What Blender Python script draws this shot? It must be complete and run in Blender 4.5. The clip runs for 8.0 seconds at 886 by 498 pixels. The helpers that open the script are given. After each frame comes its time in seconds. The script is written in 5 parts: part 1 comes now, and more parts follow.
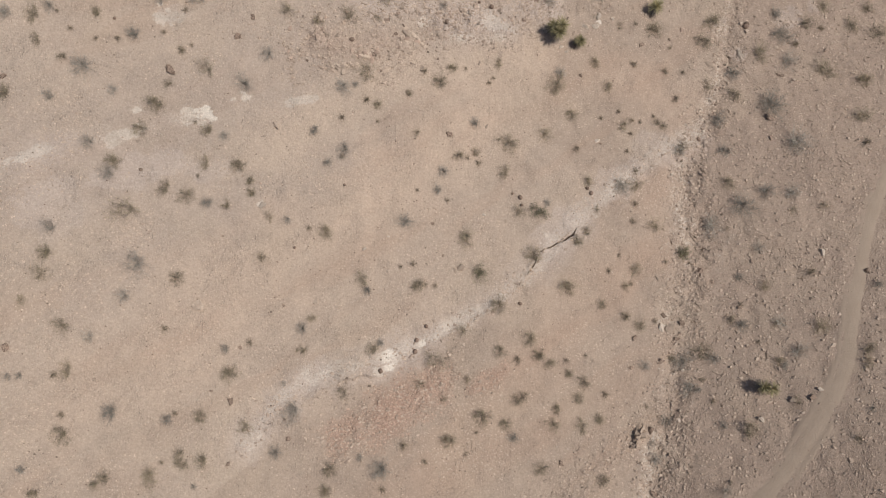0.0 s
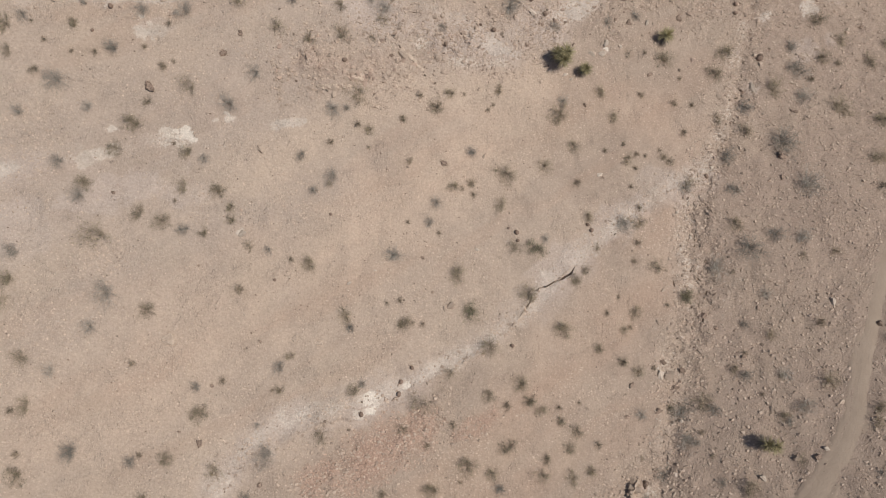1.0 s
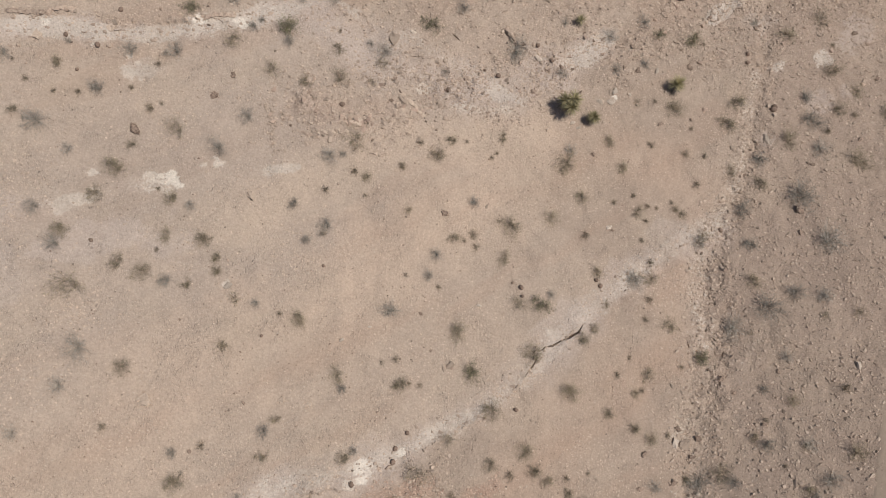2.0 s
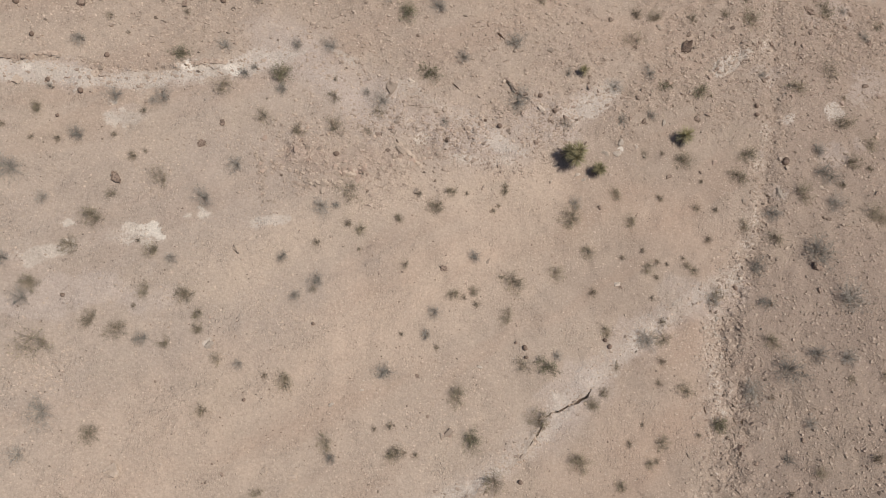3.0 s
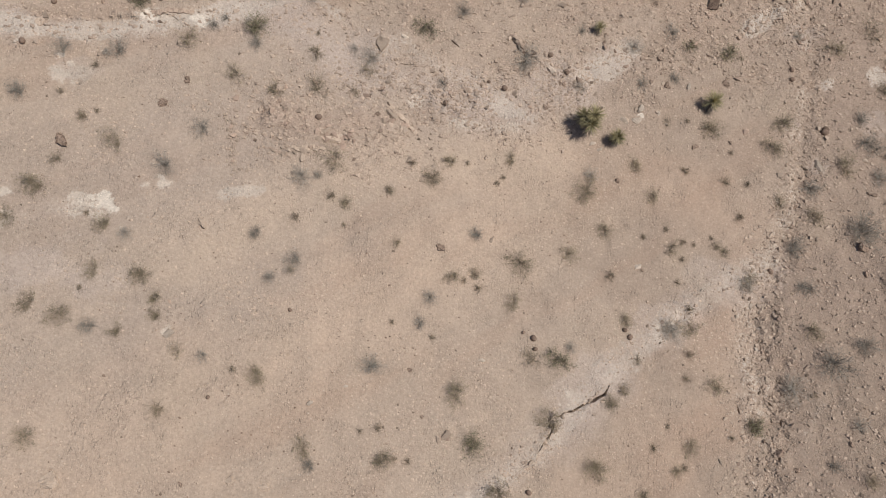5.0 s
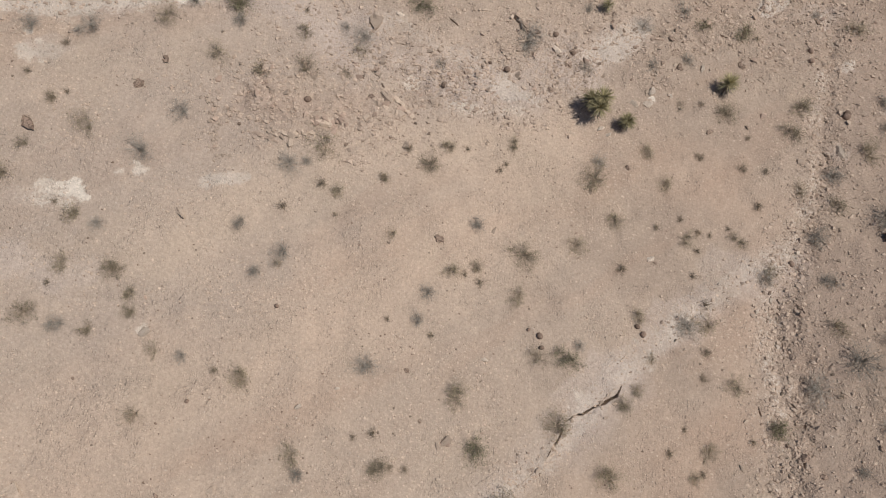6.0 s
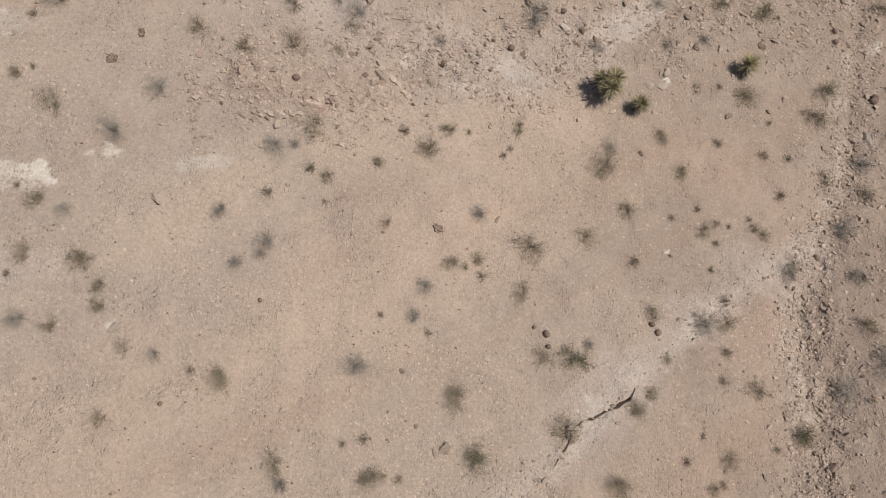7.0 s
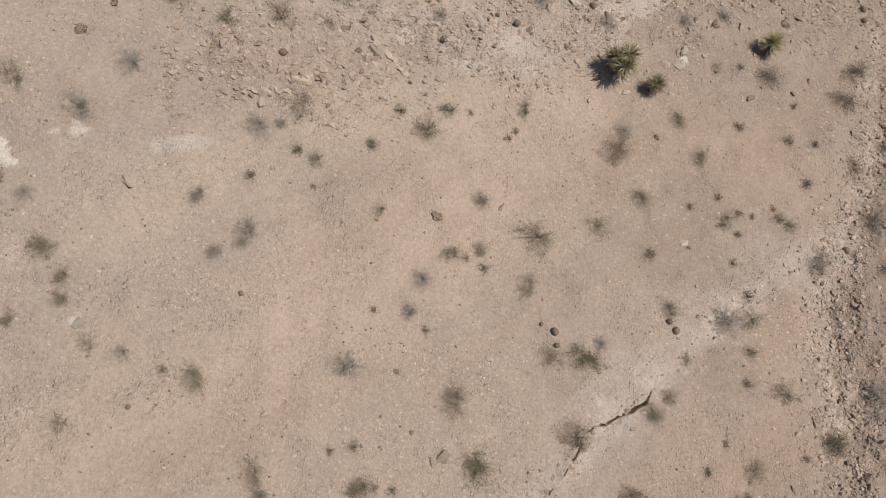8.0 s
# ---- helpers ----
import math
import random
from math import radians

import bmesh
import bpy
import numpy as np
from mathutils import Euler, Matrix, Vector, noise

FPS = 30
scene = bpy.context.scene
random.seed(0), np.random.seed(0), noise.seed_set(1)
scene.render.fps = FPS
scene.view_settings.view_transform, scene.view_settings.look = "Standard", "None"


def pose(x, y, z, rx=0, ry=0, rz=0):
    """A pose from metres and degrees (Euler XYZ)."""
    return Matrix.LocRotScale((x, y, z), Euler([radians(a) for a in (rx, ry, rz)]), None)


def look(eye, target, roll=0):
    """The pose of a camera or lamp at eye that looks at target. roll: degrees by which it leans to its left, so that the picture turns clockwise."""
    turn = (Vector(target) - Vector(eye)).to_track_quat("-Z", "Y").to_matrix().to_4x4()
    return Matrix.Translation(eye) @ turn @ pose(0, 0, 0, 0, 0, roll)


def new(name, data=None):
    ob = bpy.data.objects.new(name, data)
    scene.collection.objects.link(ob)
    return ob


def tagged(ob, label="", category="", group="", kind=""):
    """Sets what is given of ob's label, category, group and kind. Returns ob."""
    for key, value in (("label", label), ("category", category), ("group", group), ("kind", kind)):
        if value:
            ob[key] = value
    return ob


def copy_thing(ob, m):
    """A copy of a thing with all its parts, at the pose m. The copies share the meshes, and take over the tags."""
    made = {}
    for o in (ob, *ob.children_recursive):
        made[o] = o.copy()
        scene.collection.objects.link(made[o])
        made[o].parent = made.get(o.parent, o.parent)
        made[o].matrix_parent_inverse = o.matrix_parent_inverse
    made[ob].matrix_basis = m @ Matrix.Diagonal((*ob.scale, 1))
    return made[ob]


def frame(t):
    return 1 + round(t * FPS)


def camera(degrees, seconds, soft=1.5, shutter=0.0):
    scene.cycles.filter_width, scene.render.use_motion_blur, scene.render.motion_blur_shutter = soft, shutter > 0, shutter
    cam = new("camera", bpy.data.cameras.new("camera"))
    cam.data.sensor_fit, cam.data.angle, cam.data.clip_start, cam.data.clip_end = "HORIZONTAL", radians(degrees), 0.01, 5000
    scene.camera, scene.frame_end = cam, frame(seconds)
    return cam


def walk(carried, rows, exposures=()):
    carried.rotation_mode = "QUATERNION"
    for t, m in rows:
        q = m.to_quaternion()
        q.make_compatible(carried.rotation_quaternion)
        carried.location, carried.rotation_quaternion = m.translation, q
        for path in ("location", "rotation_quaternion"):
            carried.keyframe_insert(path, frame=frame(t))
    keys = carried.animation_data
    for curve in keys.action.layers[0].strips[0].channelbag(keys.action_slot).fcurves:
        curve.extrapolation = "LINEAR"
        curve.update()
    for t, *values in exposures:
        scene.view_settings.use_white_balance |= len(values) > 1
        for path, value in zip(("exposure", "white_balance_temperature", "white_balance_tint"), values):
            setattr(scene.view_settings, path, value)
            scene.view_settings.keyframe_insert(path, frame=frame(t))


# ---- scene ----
cam = camera(62.58, 8.0, soft=0.88)
PATH = [
    (0.0, 0.000, 0.000, 55.000, 0.000, 0.000, 0.000),
    (0.5, 0.467, 1.495, 53.551, 0.130, -0.003, 1.067),
    (1.0, 0.593, 2.369, 52.007, 0.228, -0.055, 2.063),
    (1.5, 0.461, 2.813, 50.421, 1.695, -0.198, 2.592),
    (1.7, 0.455, 2.900, 49.800, 2.560, -0.206, 2.700),
    (2.8, 0.500, 2.860, 46.500, 7.820, -0.290, 2.970),
    (3.0, 0.514, 2.854, 45.896, 8.762, -0.310, 2.999),
    (3.5, 0.593, 2.756, 44.380, 10.971, -0.285, 3.043),
    (4.0, 0.822, 2.408, 42.915, 10.687, -0.073, 3.050),
    (4.5, 0.793, 2.545, 41.405, 8.688, -0.167, 3.127),
    (4.7, 0.820, 2.560, 40.810, 8.600, -0.150, 3.120),
    (6.0, 0.907, 2.451, 37.002, 8.737, -0.124, 2.814),
    (6.5, 1.017, 2.424, 35.537, 8.783, -0.006, 2.885),
    (7.0, 1.043, 2.435, 34.038, 8.757, -0.020, 2.962),
    (7.5, 1.127, 2.433, 32.560, 8.775, 0.092, 3.052),
    (8.0, 1.224, 2.366, 31.076, 8.883, 0.198, 3.134),
]
walk(cam, [(t, pose(x, y, z, rx, ry, rz)) for t, x, y, z, rx, ry, rz in PATH], [(0.0, -0.06), (8.0, -0.06)])

# ---- light: a high sun, and the sky ----
SUN_HEIGHT, SUN_TURN = 59.0, 12.0  # degrees: height, and turn from the x axis
sun_way = Vector((math.cos(radians(SUN_HEIGHT)) * math.cos(radians(SUN_TURN)), math.cos(radians(SUN_HEIGHT)) * math.sin(radians(SUN_TURN)), math.sin(radians(SUN_HEIGHT))))
sun = new("sun", bpy.data.lights.new("sun", "SUN"))
sun.data.energy, sun.data.angle, sun.data.color = 3.7, radians(0.6), (1.0, 0.945, 0.865)
sun.matrix_basis = look(sun_way * 100, (0, 0, 0))
world = bpy.data.worlds.new("sky")
scene.world = world
world.use_nodes = True
sky = world.node_tree.nodes.new("ShaderNodeTexSky")
sky.sky_type, sky.sun_disc = "NISHITA", False
sky.sun_elevation, sky.sun_rotation = radians(SUN_HEIGHT), radians(90 - SUN_TURN)
background = world.node_tree.nodes["Background"]
background.inputs["Strength"].default_value = 0.06
world.node_tree.links.new(sky.outputs[0], background.inputs["Color"])


# ---- materials ----
class Nodes:
    """A small helper to lay out a node material."""

    def __init__(self, name, roughness=0.9):
        self.material = bpy.data.materials.new(name)
        self.material.use_nodes = True
        self.tree = self.material.node_tree
        self.shader = self.tree.nodes["Principled BSDF"]
        self.shader.inputs["Roughness"].default_value = roughness
        self.shader.inputs["Specular IOR Level"].default_value = 0.15
        self.place = self.tree.nodes.new("ShaderNodeTexCoord").outputs["Object"]

    def link(self, a, b):
        self.tree.links.new(a, b)

    def noise(self, size, detail=4.0, rough_=0.6, place=None):
        n = self.tree.nodes.new("ShaderNodeTexNoise")
        n.inputs["Scale"].default_value, n.inputs["Detail"].default_value, n.inputs["Roughness"].default_value = 1 / size, detail, rough_
        self.link(place or self.place, n.inputs["Vector"])
        return n.outputs["Fac"]

    def cells(self, size, out="Color", place=None):
        n = self.tree.nodes.new("ShaderNodeTexVoronoi")
        n.inputs["Scale"].default_value = 1 / size
        self.link(place or self.place, n.inputs["Vector"])
        return n.outputs[out]

    def attribute(self, name):
        n = self.tree.nodes.new("ShaderNodeAttribute")
        n.attribute_name = name
        return n.outputs["Fac"]

    def chance(self, island=False):
        return self.tree.nodes.new("ShaderNodeNewGeometry").outputs["Random Per Island"] if island else self.tree.nodes.new("ShaderNodeObjectInfo").outputs["Random"]

    def span(self, value, a, b, lo=0.0, hi=1.0):
        n = self.tree.nodes.new("ShaderNodeMapRange")
        n.inputs["From Min"].default_value, n.inputs["From Max"].default_value = a, b
        n.inputs["To Min"].default_value, n.inputs["To Max"].default_value = lo, hi
        self.link(value, n.inputs["Value"])
        return n.outputs[0]

    def sum(self, a, b, how="ADD"):
        n = self.tree.nodes.new("ShaderNodeMath")
        n.operation = how
        for k, v in enumerate((a, b)):
            if isinstance(v, (int, float)):
                n.inputs[k].default_value = v
            else:
                self.link(v, n.inputs[k])
        return n.outputs[0]

    def mix(self, fac, a, b, how="MIX"):
        n = self.tree.nodes.new("ShaderNodeMix")
        n.data_type, n.blend_type = "RGBA", how
        for slot, v in ((0, fac), (6, a), (7, b)):
            if isinstance(v, (int, float)):
                n.inputs[slot].default_value = v
            elif isinstance(v, tuple):
                n.inputs[slot].default_value = (*v, 1)
            else:
                self.link(v, n.inputs[slot])
        return n.outputs[2]

    def grey(self, value):
        n = self.tree.nodes.new("ShaderNodeCombineColor")
        for k in range(3):
            self.link(value, n.inputs[k])
        return n.outputs[0]

    def bump(self, height, depth, strength=1.0):
        n = self.tree.nodes.new("ShaderNodeBump")
        n.inputs["Strength"].default_value, n.inputs["Distance"].default_value = strength, depth
        self.link(height, n.inputs["Height"])
        self.link(n.outputs[0], self.shader.inputs["Normal"])

    def done(self, color):
        self.link(color, self.shader.inputs["Base Color"])
        return self.material


def ground_material():
    n = Nodes("desert_soil", 0.95)
    patches, blotches = n.noise(9.0, 5, 0.6), n.noise(1.6, 5, 0.65)
    soil = n.mix(n.span(patches, 0.35, 0.65), (0.382, 0.300, 0.239), (0.430, 0.341, 0.274))
    # western soil: greyer, and darkened slightly to stand in for lens edge falloff
    soil = n.mix(n.attribute("grey"), soil, (0.378, 0.306, 0.256))
    # ferric soil: orange tint, lightened to stand in for the lens's brighter middle
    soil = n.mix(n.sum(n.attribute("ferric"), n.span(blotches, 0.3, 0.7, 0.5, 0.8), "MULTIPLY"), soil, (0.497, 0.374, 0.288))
    soil = n.mix(n.sum(n.attribute("brown"), 0.8, "MULTIPLY"), soil, (0.338, 0.262, 0.208))
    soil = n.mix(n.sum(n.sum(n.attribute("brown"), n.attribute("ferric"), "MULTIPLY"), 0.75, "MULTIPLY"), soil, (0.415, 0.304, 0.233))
    soil = n.mix(n.span(n.attribute("streak"), 0.1, 0.8, 0, 0.3), soil, (0.445, 0.35, 0.278))
    soil = n.mix(n.span(n.attribute("streak"), -0.1, -0.8, 0, 0.3), soil, (0.375, 0.265, 0.20))
    soil = n.mix(n.attribute("bank"), soil, (0.335, 0.256, 0.204))
    soil = n.mix(n.attribute("red"), soil, (0.36, 0.24, 0.185))
    soil = n.mix(n.sum(n.attribute("ash"), n.span(n.noise(0.5, 5, 0.7), 0.3, 0.7, 0.65, 1.0), "MULTIPLY"), soil, (0.462, 0.382, 0.334))
    bare = n.sum(n.attribute("pale"), n.span(n.noise(0.22, 5, 0.75), 0.25, 0.75, -0.5, 0.5))
    soil = n.mix(n.sum(n.span(bare, 0.25, 0.55, 0, 0.8), n.sum(n.attribute("pale"), 0.45, "MULTIPLY"), "MAXIMUM"), soil, (0.575, 0.50, 0.43))
    soil = n.mix(n.sum(n.attribute("sand"), 0.75, "MULTIPLY"), soil, (0.475, 0.372, 0.292))
    soil = n.mix(n.span(n.sum(n.attribute("wash"), n.span(n.noise(0.35, 5, 0.7), 0.3, 0.7, -0.32, 0.32)), 0.30, 0.70, 0, 0.68), soil, n.mix(n.span(n.noise(0.9, 4, 0.6), 0.35, 0.65), (0.462, 0.396, 0.342), (0.535, 0.465, 0.403)))
    soil = n.mix(n.span(n.sum(n.attribute("white"), n.span(n.noise(0.14, 4, 0.7), 0.3, 0.7, -0.45, 0.45)), 0.3, 0.6, 0, 0.75), soil, (0.66, 0.59, 0.515))
    sandy = n.span(n.noise(4.5, 3, 0.5), 0.5, 0.7, 0, 0.35)
    soil = n.mix(sandy, soil, (0.385, 0.305, 0.235))
    # gravel in three sizes: rounded grains, lighter and darker than the soil, thinner on the smooth soil
    coarse_soil = n.sum(n.span(n.noise(2.6, 5, 0.65), 0.42, 0.60, 0.25, 1.0), n.attribute("stony"), "MAXIMUM")
    relief = n.sum(n.noise(0.14, 5, 0.65), 1.1, "MULTIPLY")
    for size, share, light, dark in ((0.055, 0.60, 1.34, 0.72), (0.095, 0.50, 1.44, 0.68), (0.16, 0.15, 1.30, 0.68)):
        kind = n.tree.nodes.new("ShaderNodeSeparateColor")
        n.link(n.cells(size), kind.inputs[0])
        lump = n.sum(n.span(n.cells(size, "Distance"), 0.08, 0.56, 1, 0), n.span(kind.outputs[0], 1 - share, 1.06 - share), "MULTIPLY")
        lump = n.sum(lump, coarse_soil, "MULTIPLY")
        tone = n.sum(n.span(kind.outputs[1], 0.0, 0.9, 0.90, light), n.span(kind.outputs[2], 0.94, 0.97, 1.0, dark), "MULTIPLY")
        soil = n.mix(lump, soil, n.mix(1.0, soil, n.grey(tone), "MULTIPLY"))
        relief = n.sum(relief, n.sum(lump, size * 8, "MULTIPLY"))
    soil = n.mix(1.0, soil, n.grey(n.sum(n.span(n.noise(0.16, 5, 0.75), 0.25, 0.75, 0.77, 1.24), n.span(n.noise(1.1, 4, 0.6), 0.25, 0.75, 0.95, 1.05), "MULTIPLY")), "MULTIPLY")
    soil = n.mix(1.0, soil, n.grey(n.span(n.attribute("plate"), -1, 1, 0.86, 1.14)), "MULTIPLY")
    n.bump(relief, 0.058, 1.0)
    return n.done(soil)


def rock_material(name, light, dark, size=0.25, island=False, mottled=0.35):
    n = Nodes(name, 0.9)
    color = n.mix(n.span(n.noise(size, 6, 0.7), 0.3, 0.7), dark, light)
    color = n.mix(1.0, color, n.grey(n.span(n.chance(island), 0, 1, 0.78, 1.22 if island else 1.4)), "MULTIPLY")
    color = n.mix(n.span(n.noise(size / 4, 4, 0.7), 0.52, 0.66, 0, 0.6), color, dark)
    if not island:
        color = n.mix(n.span(n.noise(size * 0.7, 6, 0.8), 0.49, 0.55, 0, mottled), color, tuple(0.5 * v for v in dark))
    if island:
        color = n.mix(n.span(n.chance(True), 0.98, 0.985), color, tuple(0.5 * v for v in dark))
    n.bump(n.noise(size / 3, 5, 0.7), 0.009 if island else 0.02, 0.9)
    return n.done(color)


def plant_material(name, light, dark, rough_=0.75):
    n = Nodes(name, rough_)
    color = n.mix(n.chance(True), dark, light)
    color = n.mix(1.0, color, n.grey(n.span(n.chance(), 0, 1, 0.75, 1.3)), "MULTIPLY")
    return n.done(color)


def track_material():
    n = Nodes("packed_earth", 0.95)
    color = n.mix(n.span(n.noise(1.2, 5, 0.65), 0.3, 0.7), (0.335, 0.262, 0.203), (0.38, 0.30, 0.235))
    color = n.mix(n.span(n.noise(0.06, 3, 0.7), 0.62, 0.7, 0, 0.4), color, (0.25, 0.19, 0.15))
    verge = n.sum(n.attribute("verge"), n.span(n.noise(0.5, 5, 0.7), 0.3, 0.7, -0.35, 0.35))
    color = n.mix(n.span(verge, 0.25, 0.75), color, (0.325, 0.255, 0.2))
    n.bump(n.noise(0.12, 6, 0.7), 0.05, 0.8)
    return n.done(color)


SOIL, TRACK_EARTH = ground_material(), track_material()
BROWN_STONE = rock_material("brown_sandstone", (0.42, 0.32, 0.25), (0.22, 0.155, 0.12), 0.25, False, 0.8)
DARK_STONE = rock_material("dark_rounded_stone", (0.27, 0.195, 0.15), (0.18, 0.128, 0.10))
PALE_STONE = rock_material("pale_limestone", (0.60, 0.51, 0.43), (0.44, 0.36, 0.29))
TAN_STONE = rock_material("tan_slab_stone", (0.48, 0.385, 0.308), (0.36, 0.28, 0.22), 0.25, False, 0.22)
GRAVEL = rock_material("loose_gravel", (0.57, 0.455, 0.365), (0.39, 0.297, 0.232), 0.2, True)
RUBBLE_STONE = rock_material("broken_rubble", (0.51, 0.405, 0.326), (0.385, 0.297, 0.236), 0.2, True)
DARK_GRAVEL = rock_material("dark_brown_gravel", (0.27, 0.19, 0.145), (0.17, 0.12, 0.092), 0.2, True)
CRUST_STONE = rock_material("weathered_crust_stone", (0.44, 0.345, 0.275), (0.30, 0.225, 0.177))
BANK_GRAVEL = rock_material("brown_gravel", (0.43, 0.335, 0.265), (0.29, 0.215, 0.167), 0.2, True)
RED_GRAVEL = rock_material("reddish_gravel", (0.50, 0.365, 0.29), (0.40, 0.28, 0.215), 0.2, True)
RED_STONE = rock_material("reddish_sandstone", (0.44, 0.333, 0.266), (0.34, 0.247, 0.194), 0.25, False, 0.18)
BOULDER_STONE = rock_material("dark_boulder_stone", (0.37, 0.275, 0.215), (0.12, 0.08, 0.062), 0.3, False, 0.8)
TWIG = plant_material("grey_brown_twig", (0.37, 0.305, 0.235), (0.24, 0.195, 0.145))
DEAD_TWIG = plant_material("bleached_dead_twig", (0.38, 0.345, 0.30), (0.23, 0.205, 0.175))
SAGE_LEAF = plant_material("dull_sage_leaf", (0.315, 0.27, 0.175), (0.19, 0.16, 0.10))
GREEN_LEAF = plant_material("olive_green_leaf", (0.285, 0.27, 0.16), (0.165, 0.157, 0.092))
GREY_LEAF = plant_material("dusty_grey_leaf", (0.33, 0.30, 0.25), (0.20, 0.18, 0.15))
STRAW = plant_material("dry_straw", (0.30, 0.25, 0.18), (0.17, 0.14, 0.095))
YUCCA_LEAF = plant_material("yellow_green_yucca_leaf", (0.41, 0.36, 0.205), (0.20, 0.175, 0.10), 0.6)
YUCCA_DEAD = plant_material("grey_dead_yucca_leaf", (0.31, 0.255, 0.205), (0.17, 0.14, 0.115))
BARK = plant_material("fibrous_grey_bark", (0.26, 0.23, 0.20), (0.14, 0.12, 0.10))

# ---- lie of the land ----
LIE = (0.724, -3.476, 0.188, -4.714, -0.087, 0.481)
BANK = (0.1335, -0.0140)
LATTICE = np.random.RandomState(7).rand(256, 256)


def grain(x, y, size, turn=0):
    """Smooth noise from -1 to 1 with bumps of that size in metres."""
    u, v = x / size + 37.3 * turn, y / size + 91.7 * turn
    i, j = np.floor(u).astype(int), np.floor(v).astype(int)
    a, b = u - i, v - j
    a, b = a * a * (3 - 2 * a), b * b * (3 - 2 * b)
    i, j, k, m = i % 256, j % 256, (i + 1) % 256, (j + 1) % 256
    top = LATTICE[i, j] * (1 - a) + LATTICE[k, j] * a
    low = LATTICE[i, m] * (1 - a) + LATTICE[k, m] * a
    return 2 * (top * (1 - b) + low * b) - 1


def rough(x, y, size, octaves=4, turn=0):
    return sum(grain(x, y, size / 2 ** k, turn + k) / 2 ** k for k in range(octaves))


def plates(x, y, size, turn=0):
    """Broken plates of that size: a height from -1 to 1 for each plate, and how far off its edge lies."""
    u, v = x / size + 0.35 * rough(x, y, size * 0.7, 3, turn), y / size + 0.35 * rough(x, y, size * 0.7, 3, turn + 4)
    i, j = np.floor(u).astype(int), np.floor(v).astype(int)
    first, second, value = np.full(x.shape, 9.0), np.full(x.shape, 9.0), np.zeros(x.shape)
    for a in (-1, 0, 1):
        for b in (-1, 0, 1):
            p, q = (i + a + 31 * turn) % 256, (j + b + 17 * turn) % 256
            d = np.hypot(i + a + 0.5 + 0.8 * (LATTICE[p, q] - 0.5) - u, j + b + 0.5 + 0.8 * (LATTICE[q, p] - 0.5) - v)
            hit = d < first
            second = np.where(hit, first, np.minimum(second, d))
            value = np.where(hit, 2 * LATTICE[(p + 57) % 256, q] - 1, value)
            first = np.where(hit, d, first)
    return value, (second - first) * size


def near(x, y, line):
    """Distance to a line of points, how far along it (0 to 1), and the side (+1 is to its left)."""
    best, along, side = np.full(x.shape, 1e9), np.zeros(x.shape), np.ones(x.shape)
    for n, ((ax, ay), (bx, by)) in enumerate(zip(line, line[1:])):
        dx, dy = bx - ax, by - ay
        t = np.clip(((x - ax) * dx + (y - ay) * dy) / (dx * dx + dy * dy), 0, 1)
        d = np.hypot(x - ax - t * dx, y - ay - t * dy)
        hit = d < best
        best = np.where(hit, d, best)
        along = np.where(hit, (n + t) / (len(line) - 1), along)
        side = np.where(hit, np.where(dx * (y - ay) - dy * (x - ax) > 0, 1.0, -1.0), side)
    return best, along, side


GULLY_Y = (-60, -19, -15.3, -9.9, -5.4, 0, 5, 8.6, 13.1, 16.3, 25, 60)
GULLY_X = (8, 15.6, 16.8, 18.0, 18.9, 19.9, 20.2, 20.9, 23, 24.4, 26, 29)


def lie(x, y):
    """The broad shape of the ground: a slope that falls to a gully, and the bank beyond it."""
    x, y = np.clip(x, -60, 60), np.clip(y, -45, 60)
    g = np.interp(y, GULLY_Y, GULLY_X)

    def slope(a):
        p, q = a / 20, y / 20
        return LIE[0] + LIE[1] * q + LIE[2] * q * q + LIE[3] * p + LIE[4] * p * q + LIE[5] * p * p

    d = x - g
    past = (d + np.sqrt(d * d + 0.5)) / 2
    bank = BANK[0] + BANK[1] * y
    return slope(x - past) + past * bank


# lines on the ground: pale strata, ledges, reddish soil, the track
PALE_LOW = [(-13.0, -13.2), (-11.8, -11.2), (-10.6, -9.8), (-8.4, -8.8), (-5.7, -8.1), (-3.8, -7.7), (-1.6, -6.8), (0.7, -5.6), (2.8, -4.4), (4.9, -3.1), (6.5, -1.5), (8.3, 0.0), (9.9, 1.6), (12.3, 3.6), (14.8, 5.9), (17.3, 7.6), (19.8, 8.6), (21.3, 9.6)]
PALE_WEST = [(-29.4, 5.5), (-27.0, 6.4), (-24.8, 6.9), (-22.1, 7.6), (-21.1, 8.0), (-17.3, 9.4), (-14.0, 10.8), (-10.1, 11.1)]
PALE_TOP = [(-26.7, 18.2), (-24.1, 18.9), (-22.1, 18.9), (-20.0, 18.9), (-17.3, 19.6), (-14.9, 20.5), (-13.3, 21.2), (-10.7, 22.5)]
PALE_MID = [(-1.8, 17.8), (0.7, 16.7), (3.0, 16.6), (5.7, 17.1), (5.1, 18.2), (3.7, 18.3)]
PALE_NORTH = [(8.7, 21.1), (9.8, 21.9), (10.9, 22.6), (11.9, 23.3), (12.5, 23.3)]
PALE_SPUR = [(21.1, 26.1), (21.7, 27.2), (22.3, 27.9), (23.0, 28.3), (23.7, 28.5)]
PALE_EAST = [(26.4, 22.7), (27.0, 23.2), (27.5, 23.6)]
PALE_PATCH = [(-11.5, 10.7), (-9.4, 11.3)]
LEDGE_TOP = [(-27.2, 19.2), (-25.84, 19.36), (-25.58, 19.22), (-25.28, 19.39), (-24.87, 19.33), (-24.5, 19.75), (-23.43, 19.89), (-22.54, 19.95), (-21.0, 19.7), (-18.3, 19.9), (-16.2, 20.6), (-14.2, 21.2), (-13.0, 21.7)]
